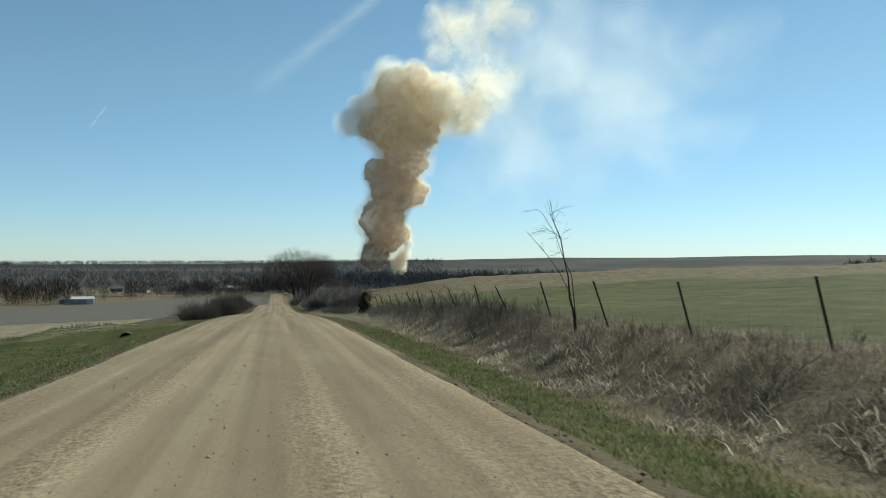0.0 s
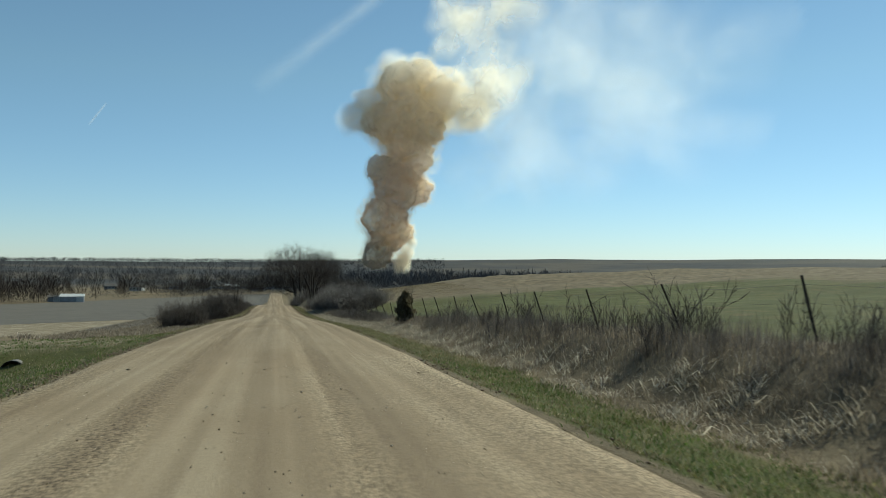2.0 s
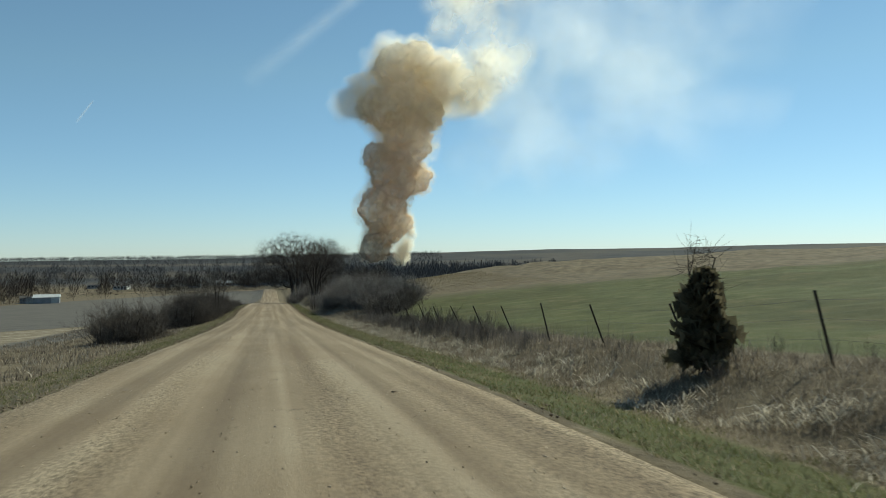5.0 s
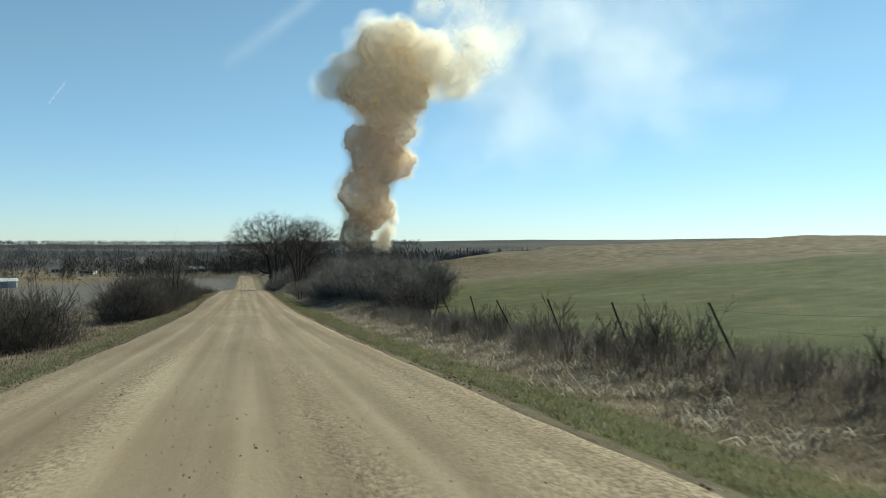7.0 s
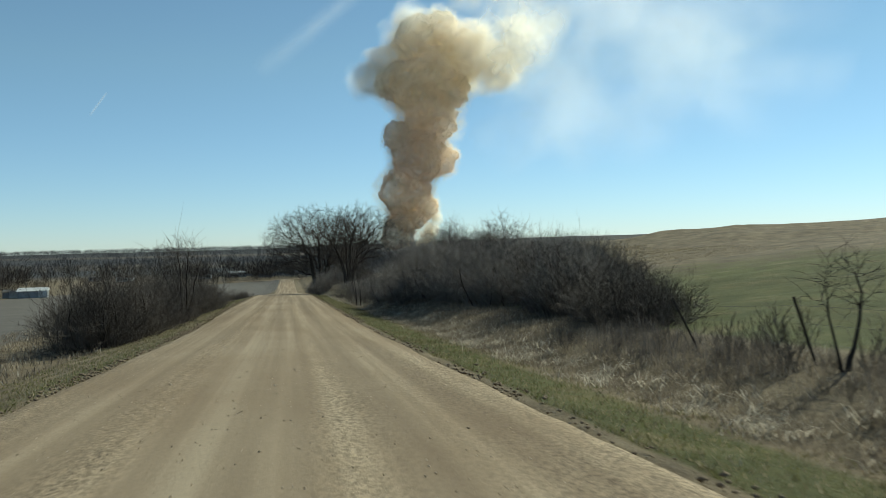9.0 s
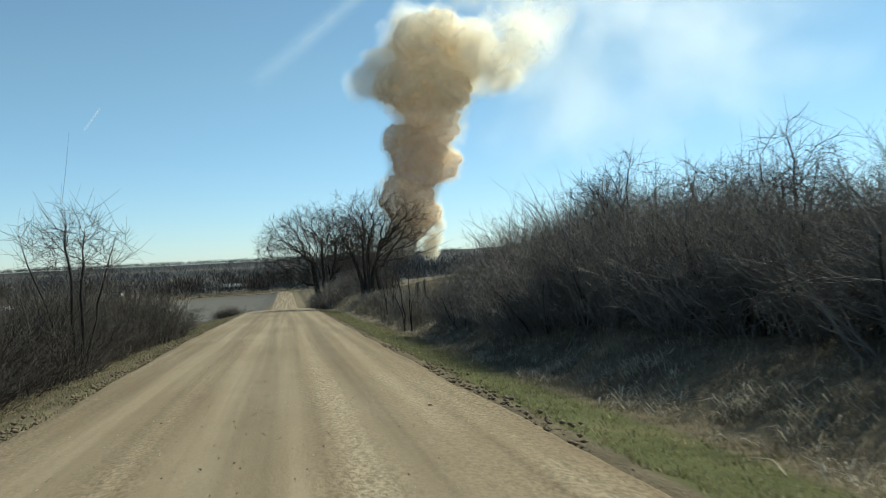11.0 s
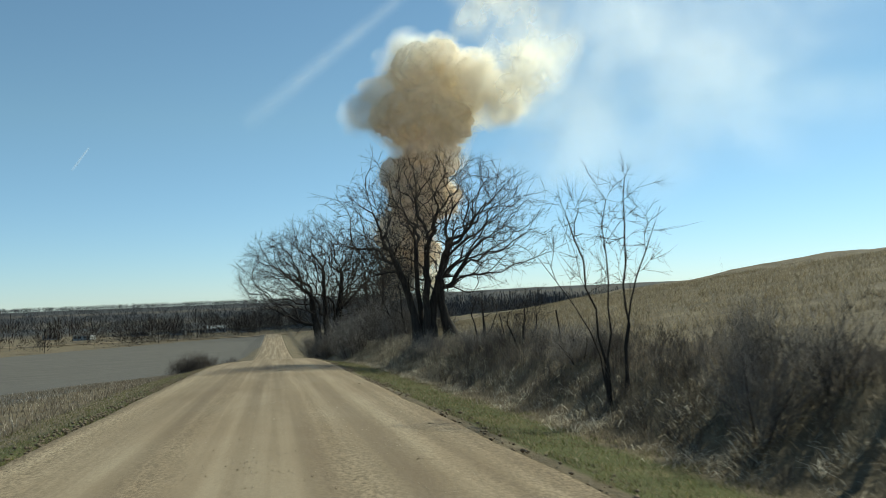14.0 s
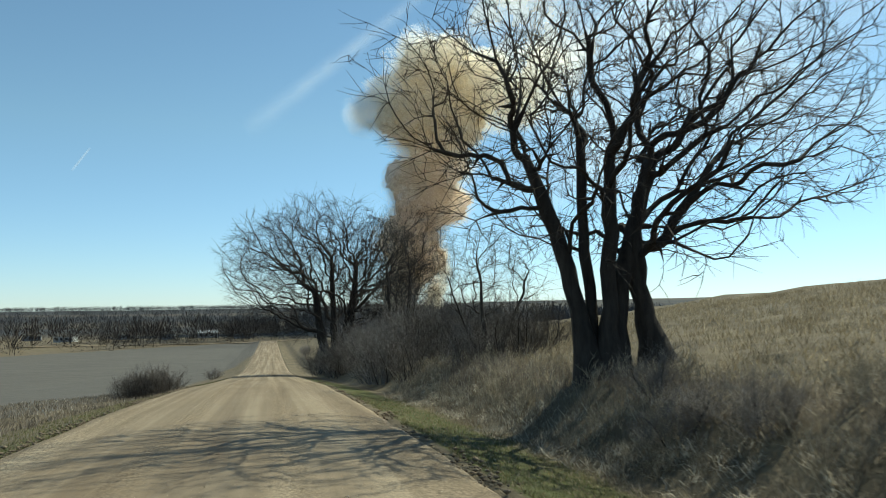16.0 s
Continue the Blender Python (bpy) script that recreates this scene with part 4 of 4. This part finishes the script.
# ---- far woods ----
def woods(name, label, x, y, h, strokes, thick, seed, mat=None):
    """Bare far trees as tangles of thin tapering strokes, one object of uncounted trees."""
    r = np.random.RandomState(seed)
    n = len(x)
    base = ground_z(x, y)
    out = []
    tx, ty, tz, th = (np.repeat(a, strokes) for a in (x, y, base, h))
    m = n * strokes
    d = r.normal(0, 1, (m, 3))
    d /= np.linalg.norm(d, axis=1)[:, None]
    d *= (r.uniform(0, 1, m) ** 0.4)[:, None]
    wide = np.repeat(r.uniform(0.32, 0.5, n), strokes)
    p = d * np.stack([wide, wide, np.full(m, 0.42)], 1)
    p[:, 2] += 0.56
    low = r.uniform(0, 1, m) < 0.12
    p[low] = np.stack([r.uniform(-0.5, 0.5, m), r.uniform(-0.5, 0.5, m), r.uniform(0, 0.3, m)], 1)[low]
    foot = p * th[:, None] + np.stack([tx, ty, tz], 1)
    go = p * (1, 1, 0.7) + r.normal(0, 0.16, (m, 3)) + (0, 0, 0.12)
    tip = foot + go * (th * r.uniform(0.18, 0.42, m))[:, None]
    s = r.normal(0, 1, (m, 3)) * (th * thick)[:, None]
    v = np.where((np.arange(m) % 2 > 0)[:, None, None], np.stack([tip - s, tip + s, foot], 1), np.stack([foot - s, foot + s, tip], 1)).reshape(-1, 3)
    f = np.arange(3 * m).reshape(-1, 3)
    k = np.stack([x, y, base - 0.5], 1)
    w = np.zeros((n, 3))
    w[:, 0] = h * 0.008
    top = k + np.stack([0 * h, 0 * h, h * 0.7], 1)
    v2 = np.stack([k - w, k + w, top], 1).reshape(-1, 3)
    f2 = np.arange(3 * n).reshape(-1, 3) + 3 * m
    return tagged(fast_mesh(name, np.concatenate([v, v2]), np.concatenate([f, f2]), mat or M_FARWOOD, shade=False), label, "trees", kind="stuff")


r = np.random.RandomState(12)
n = 560
m = r.uniform(-560, 20, 90)
k = r.randint(0, 90, n)
x = np.clip(m[k] + r.normal(0, 9, n), -560, 16)
y = np.maximum(446, 606 + 1.3 * x) + (240 * r.uniform(0, 1, 90) ** 2.2)[k] + r.normal(0, 9, n)
woods("valley_trees", "belt of bare grey trees along the valley behind the field", x, np.maximum(y, np.maximum(448, 608 + 1.3 * x)), r.uniform(0.25, 1, n) ** 0.8 * 12, 230, 0.008, 1, M_TWIG)
n = 1300
x, y = r.uniform(-900, 200, n), r.uniform(740, 1100, n)
woods("valley_woods", "wide dark leafless woods across the valley", x, y, r.uniform(5, 13, n), 70, 0.011, 2)
n = 520
x = r.uniform(20, 270, n)
y = np.maximum(r.uniform(560, 800, n), 480 + 0.9 * x)
woods("creek_woods", "dark leafless woods around the fire", x, y, r.uniform(6, 15, n), 90, 0.012, 3)
n = 800
x, y = r.uniform(150, 1000, n), 780 + r.uniform(0, 320, n)
woods("ridge_woods", "dark tree line beyond the pasture", x, y, r.uniform(3.5, 9, n), 50, 0.016, 4)
n = 9000
a = r.uniform(-1.15, 0.2, n)
d = 1050 + 1000 * np.sqrt(r.uniform(0, 1, n))
woods("horizon_woods", "distant wooded low hills on the horizon", d * np.sin(a), d * np.cos(a), r.uniform(3, 9, n), 24, 0.03, 5)
n = 7
woods("crest_trees", "cluster of dark trees on the distant pasture crest", 236 + r.uniform(-9, 9, n), 300 + r.uniform(-6, 6, n), r.uniform(4, 6.5, n), 260, 0.012, 6)

# ---- smoke ----
BASE = Vector((106, 800, -8))
COLUMN = [(-13, 20, 15), (-2, 32, 16), (-4, 52, 24), (14, 40, 11), (6, 84, 25), (26, 82, 16), (-9, 99, 14), (20, 116, 25), (12, 148, 31), (-11, 149, 20), (8, 181, 24), (27, 191, 18), (46, 172, 25), (34, 142, 19)]
LOBES = [(-32, 149, 13), (68, 163, 21), (84, 156, 14), (-22, 165, 12), (60, 186, 15)]


def puff_noise(p, seed):
    """Billowy unevenness of points (n, 3), about -1 to 1, at four scales."""
    r = np.random.RandomState(seed)
    out = np.zeros(len(p))
    for size, amp in ((46, 0.5), (25, 0.42), (13, 0.34), (7, 0.24), (4, 0.16)):
        acc = np.zeros(len(p))
        for _ in range(4):
            d = r.normal(0, 1, 3)
            d /= np.linalg.norm(d)
            acc += np.sin((p @ d) * 2 * math.pi / size + r.uniform(0, 6.28) + 1.3 * np.sin((p @ np.roll(d, 1)) * 4 / size))
        out += amp * (1 - np.abs(acc) * 0.7)
    return out


def smoke_flakes(name, spheres, count, size, keep, mat, parent, seed, lump=0.3, soft=0.2, near=0.0):
    """Smoke as a drift of countless small flakes, thinning out towards its ragged rim and turned to the sun; keep: range of depth below the rim, as a share of the billow's radius."""
    r = np.random.RandomState(seed)
    sph = np.array(spheres, float)
    sph[:, 0] -= (sph[:, 0] + BASE.x) * near / 740
    sph[:, 1:] *= 1 - near / 740
    wgt = sph[:, 2] ** 2.4
    got, total = [], 0
    while total < count:
        k = r.choice(len(sph), 60000, p=wgt / wgt.sum())
        d = r.normal(0, 1, (60000, 3))
        d /= np.linalg.norm(d, axis=1)[:, None]
        c = np.stack([sph[:, 0], 6 * np.sin(sph[:, 1] * 0.05 + sph[:, 0] * 0.1) - near, sph[:, 1]], 1)
        p = c[k] + d * (sph[k, 2] * 1.35 * r.uniform(0, 1, 60000) ** 0.4)[:, None]
        depth = np.full(60000, -9.0)
        for cc, rr in zip(c, sph[:, 2]):
            depth = np.maximum(depth, 1 - np.linalg.norm(p - cc, axis=1) / rr)
        depth = depth + lump * (puff_noise(p, 5) - 0.35)
        ok = (r.uniform(0, 1, 60000) < np.clip((depth - keep[0]) / soft, 0, 1)) & (depth < keep[1])
        got.append(p[ok])
        total += int(ok.sum())
    p = np.concatenate(got)[:count]
    n = len(p)
    to_sun = Vector((math.sin(SUN_AZ) * math.cos(SUN_ELEV), math.cos(SUN_AZ) * math.cos(SUN_ELEV), math.sin(SUN_ELEV)))
    e1 = to_sun.cross(Vector((0, 0, 1))).normalized()
    e2 = np.array(to_sun.cross(e1))
    turn = r.uniform(0, 2 * math.pi, (n, 1)) + np.array([[0, 2.1, 4.2]]) + r.uniform(-0.4, 0.4, (n, 3))
    a = np.cos(turn)[:, :, None] * np.array(e1) + np.sin(turn)[:, :, None] * e2 + r.normal(0, 0.22, (n, 3, 3))
    a *= size * r.uniform(0.5, 1.2, (n, 1, 1)) * 0.75
    v = (p[:, None, :] + a).reshape(-1, 3)
    ob = fast_mesh(name, v, np.arange(3 * n).reshape(-1, 3), mat, parent, shade=False)
    return tagged(ob, kind="stuff")


def smoke_core(name, spheres, mat, parent, voxel, amp):
    """The dense body of the smoke: the billows melted together, then puffed out at several scales."""
    bm = bmesh.new()
    for px, pz, pr in spheres:
        bmesh.ops.create_icosphere(bm, subdivisions=3, radius=pr * 0.9, matrix=Matrix.Translation((px, 6 * math.sin(pz * 0.05 + px * 0.1), pz)))
    me = bpy.data.meshes.new("billows")
    bm.to_mesh(me)
    bm.free()
    tmp = new("billows", me)
    mod = tmp.modifiers.new("melt", "REMESH")
    mod.mode, mod.voxel_size = "VOXEL", voxel
    soften = tmp.modifiers.new("soften", "SMOOTH")
    soften.iterations, soften.factor = 12, 0.5
    solid = tmp.evaluated_get(bpy.context.evaluated_depsgraph_get()).data
    nv, nf = len(solid.vertices), len(solid.polygons)
    co, no, quads = np.empty(nv * 3, np.float32), np.empty(nv * 3, np.float32), np.empty(nf * 4, np.int32)
    solid.vertices.foreach_get("co", co)
    solid.vertex_normals.foreach_get("vector", no)
    solid.loops.foreach_get("vertex_index", quads)
    co, no = co.reshape(-1, 3).astype(float), no.reshape(-1, 3).astype(float)
    co += no * (amp * (puff_noise(co, 5) - 0.5))[:, None]
    bpy.data.objects.remove(tmp)
    return fast_mesh(name, co, quads.reshape(-1, 4), mat, parent)


def column_material():
    """Sooty brown near the fire, tan and then cream with height."""
    s = Nodes("smoke_column")
    v = s.coords()
    sep = s.n.new("ShaderNodeSeparateXYZ")
    s.l.new(v, sep.inputs[0])
    h = s.math("ADD", s.math("DIVIDE", sep.outputs[2], 210.0), s.math("MULTIPLY", s.math("SUBTRACT", s.noise(v, 0.025, 5), 0.5), 0.55))
    c = s.ramp(h, [(0.05, (0.64, 0.5, 0.37)), (0.4, (0.9, 0.715, 0.53)), (0.7, (0.975, 0.855, 0.675)), (1.0, (0.99, 0.94, 0.82))])
    d, t, m = s.n.new("ShaderNodeBsdfDiffuse"), s.n.new("ShaderNodeBsdfTranslucent"), s.n.new("ShaderNodeMixShader")
    m.inputs[0].default_value = 0.68
    for b in (d, t):
        s.l.new(c, b.inputs[0])
    s.l.new(d.outputs[0], m.inputs[1])
    s.l.new(t.outputs[0], m.inputs[2])
    clear, thin = s.n.new("ShaderNodeBsdfTransparent"), s.n.new("ShaderNodeMixShader")
    thin.inputs[0].default_value = 0.56
    s.l.new(clear.outputs[0], thin.inputs[1])
    s.l.new(m.outputs[0], thin.inputs[2])
    s.l.new(thin.outputs[0], s.n["Material Output"].inputs[0])
    s.n.remove(s.b)
    return s.m


plume = tagged(new("smoke_plume"), "tall tan smoke column billowing up from a fire behind woods", "smoke")
plume.location = BASE
M_COLUMN = column_material()
M_CREAM = smoke_material("smoke_cream", (0.96, 0.88, 0.73), (0.99, 0.96, 0.89), 1.0, 0.02, (0.4, 0.6), 0.6)
M_WISP = smoke_material("smoke_wisp", (0.94, 0.94, 0.93), (0.97, 0.97, 0.96), 1.0, 0.012, (0.4, 0.6), 0.6)
M_TAN = smoke_material("smoke_tan", (0.96, 0.8, 0.59), (0.99, 0.925, 0.78), 1.0, 0.016, (0.38, 0.56), 0.6)
smoke_core("dense_column", COLUMN, M_COLUMN, plume, 1.6, 4.5)
LOW, HIGH = [b for b in COLUMN if b[1] < 110], [b for b in COLUMN if b[1] > 110] + LOBES
M_BROWN = smoke_material("smoke_brown", (0.74, 0.59, 0.43), (0.94, 0.82, 0.64), 1.0, 0.022, (0.42, 0.56), 0.7)
smoke_flakes("inner_body", COLUMN, 60000, 0.9, (0.12, 9), M_TAN, plume, 33, lump=0.2, soft=0.3)
smoke_flakes("lower_haze", LOW, 120000, 0.32, (-0.18, 0.1), M_BROWN, plume, 32, lump=0.27, soft=0.4)
smoke_flakes("upper_haze", HIGH, 280000, 0.32, (-0.25, 0.2), M_TAN, plume, 31, lump=0.27, soft=0.5)
# cream foot: the fire's glow on the smoke put into flake colour
smoke_flakes("bright_foot", [(13, 8, 9), (17, 20, 8), (21, 31, 6)], 24000, 0.36, (-0.1, 9), M_CREAM, plume, 21, soft=0.5)
smoke_flakes("side_lobe", LOBES + [(60, 174, 22), (92, 174, 22), (100, 192, 26)], 120000, 0.32, (-0.2, 9), M_CREAM, plume, 24, lump=0.4, soft=0.8, near=30)
smoke_flakes("white_rim", HIGH, 110000, 0.3, (-0.38, 0.1), M_WISP, plume, 23, lump=0.4, soft=0.7)
smoke_flakes("white_lobe", [(-38, 147, 14), (-24, 164, 13), (2, 199, 14), (-12, 188, 12)], 60000, 0.3, (-0.35, 9), M_WISP, plume, 25, lump=0.5, soft=0.9)


def veil_material(name, lo, hi, cover, scale):
    """A thin drifting veil of smoke, ragged inside and fading out to its rim."""
    s = Nodes(name)
    v = s.coords()
    at = s.n.new("ShaderNodeAttribute")
    at.attribute_name = "fade"
    c = s.ramp(s.noise(v, scale, 5), [(0.35, lo), (0.65, hi)])
    a = s.ramp(s.noise(v, scale * 1.5, 5, 0.5), [(0.28, (0.1, 0.1, 0.1)), (0.68, (1, 1, 1))])
    a = s.math("MULTIPLY", s.math("MULTIPLY", a, at.outputs["Fac"]), cover)
    d, t, m = s.n.new("ShaderNodeBsdfDiffuse"), s.n.new("ShaderNodeBsdfTranslucent"), s.n.new("ShaderNodeMixShader")
    clear, thin = s.n.new("ShaderNodeBsdfTransparent"), s.n.new("ShaderNodeMixShader")
    m.inputs[0].default_value = 0.75
    for b in (d, t):
        s.l.new(c, b.inputs[0])
    s.l.new(d.outputs[0], m.inputs[1])
    s.l.new(t.outputs[0], m.inputs[2])
    s.l.new(a, thin.inputs[0])
    s.l.new(clear.outputs[0], thin.inputs[1])
    s.l.new(m.outputs[0], thin.inputs[2])
    s.l.new(thin.outputs[0], s.n["Material Output"].inputs[0])
    s.n.remove(s.b)
    return s.m


def smoke_veil(name, px, pz, wide, high, lean, mat, near, seed):
    """A billowing sheet of thin smoke, turned towards the sun."""
    n = 40
    g = np.linspace(-1, 1, n)
    a, b = (q.ravel() for q in np.meshgrid(g, g))
    shrink = 1 - near / 740
    dx, dz = wide * (a + lean * b) * shrink, high * b * shrink
    p = np.stack([px - (px + BASE.x) * near / 740 + dx, -near - 0.57 * dx - 0.64 * dz, pz * shrink + dz], 1)
    p[:, 1] += 2.2 * puff_noise(p * 0.5, seed)
    rim = np.hypot(a, b) + 0.16 * np.sin(3 * np.arctan2(b, a) + seed) + 0.1 * np.sin(7 * np.arctan2(b, a) + 2 * seed)
    i = np.arange(n * n).reshape(n, n)
    quads = np.stack([i[:-1, :-1], i[:-1, 1:], i[1:, 1:], i[1:, :-1]], -1).reshape(-1, 4)
    ob = fast_mesh(name, p, quads, mat, plume)
    ob.data.attributes.new("fade", "FLOAT", "POINT").data.foreach_set("value", ((1 - ease(0.25, 1.0, rim)) * (np.hypot(a, b) < 0.98)).astype(np.float32))
    return ob


M_PALE = veil_material("pale_smoke", (0.96, 0.86, 0.67), (0.98, 0.94, 0.86), 0.66, 0.012)
M_VEIL = veil_material("thin_smoke", (0.93, 0.95, 0.96), (0.96, 0.97, 0.98), 0.25, 0.011)
for k, (px, pz, wide, high, lean) in enumerate([(84, 236, 40, 62, 0.15), (60, 246, 30, 36, 0.0), (108, 196, 32, 54, -0.1), (112, 268, 46, 48, 0.2), (92, 176, 30, 34, 0.0)]):
    smoke_veil("pale_veil", px, pz, wide, high, lean, M_PALE, 50 + 9 * k, 3 + k)
for k, (px, pz, wide, high, lean) in enumerate([(165, 232, 75, 80, 0.2), (225, 225, 80, 75, 0.0), (150, 165, 80, 80, 0.1), (290, 215, 110, 90, 0.1), (200, 285, 120, 60, 0.0), (255, 150, 120, 75, 0.0), (130, 120, 70, 60, 0.0)]):
    smoke_veil("thin_veil", px, pz, wide, high, lean, M_VEIL, 100 + 7 * k, 13 + k)


# ---- high vapour trails ----
def vapour(label, az0, el0, az1, el1, w0, w1, cover):
    """A thin straight trail between two directions, far up."""
    s = Nodes("vapour")
    tc = s.n.new("ShaderNodeUVMap")
    sep = s.n.new("ShaderNodeSeparateXYZ")
    s.l.new(tc.outputs[0], sep.inputs[0])
    across = s.math("SUBTRACT", 1.0, s.math("ABSOLUTE", s.math("SUBTRACT", s.math("MULTIPLY", sep.outputs[1], 2.0), 1.0)))
    ends = s.math("MULTIPLY", s.math("MULTIPLY", sep.outputs[0], s.math("SUBTRACT", 1.0, sep.outputs[0])), 4.0)
    ends = s.math("POWER", ends, 0.6)
    rag = s.ramp(s.noise(s.coords(), 0.012, 6), [(0.25, (0.3, 0.3, 0.3)), (0.75, (1, 1, 1))])
    a = s.math("MULTIPLY", s.math("MULTIPLY", s.math("POWER", across, 1.4), ends), s.math("MULTIPLY", rag, cover))
    t, d, m = s.n.new("ShaderNodeBsdfTransparent"), s.n.new("ShaderNodeBsdfTranslucent"), s.n.new("ShaderNodeMixShader")
    d.inputs[0].default_value = (0.95, 0.95, 0.95, 1)
    s.l.new(a, m.inputs[0])
    s.l.new(t.outputs[0], m.inputs[1])
    s.l.new(d.outputs[0], m.inputs[2])
    s.l.new(m.outputs[0], s.n["Material Output"].inputs[0])

    def way(az, el):
        return Vector((math.sin(radians(az)) * math.cos(radians(el)), math.cos(radians(az)) * math.cos(radians(el)), math.sin(radians(el)))) * 4300

    p, q = way(az0, el0), way(az1, el1)
    side = (q - p).cross(p + q).normalized()
    n = 24
    v, f, uv = [], [], []
    for i in range(n + 1):
        c = p.lerp(q, i / n)
        w = w0 + (w1 - w0) * i / n
        v += [c - side * w, c + side * w]
    for i in range(n):
        f.append((2 * i, 2 * i + 1, 2 * i + 3, 2 * i + 2))
    ob = fast_mesh("vapour_trail", v, f, s.m)
    layer = ob.data.uv_layers.new(name="UVMap")
    for i, l in enumerate(ob.data.loops):
        layer.data[i].uv = ((l.vertex_index // 2) / n, l.vertex_index % 2)
    return tagged(ob, label, "cloud")


vapour("broad fading white vapour trail high in the blue sky", -1.6, 11.7, 12.0, 21.8, 70, 38, 0.2)
vapour("short thin white vapour trail in the blue sky", -12.05, 8.7, -11.0, 10.2, 9, 7, 0.7)
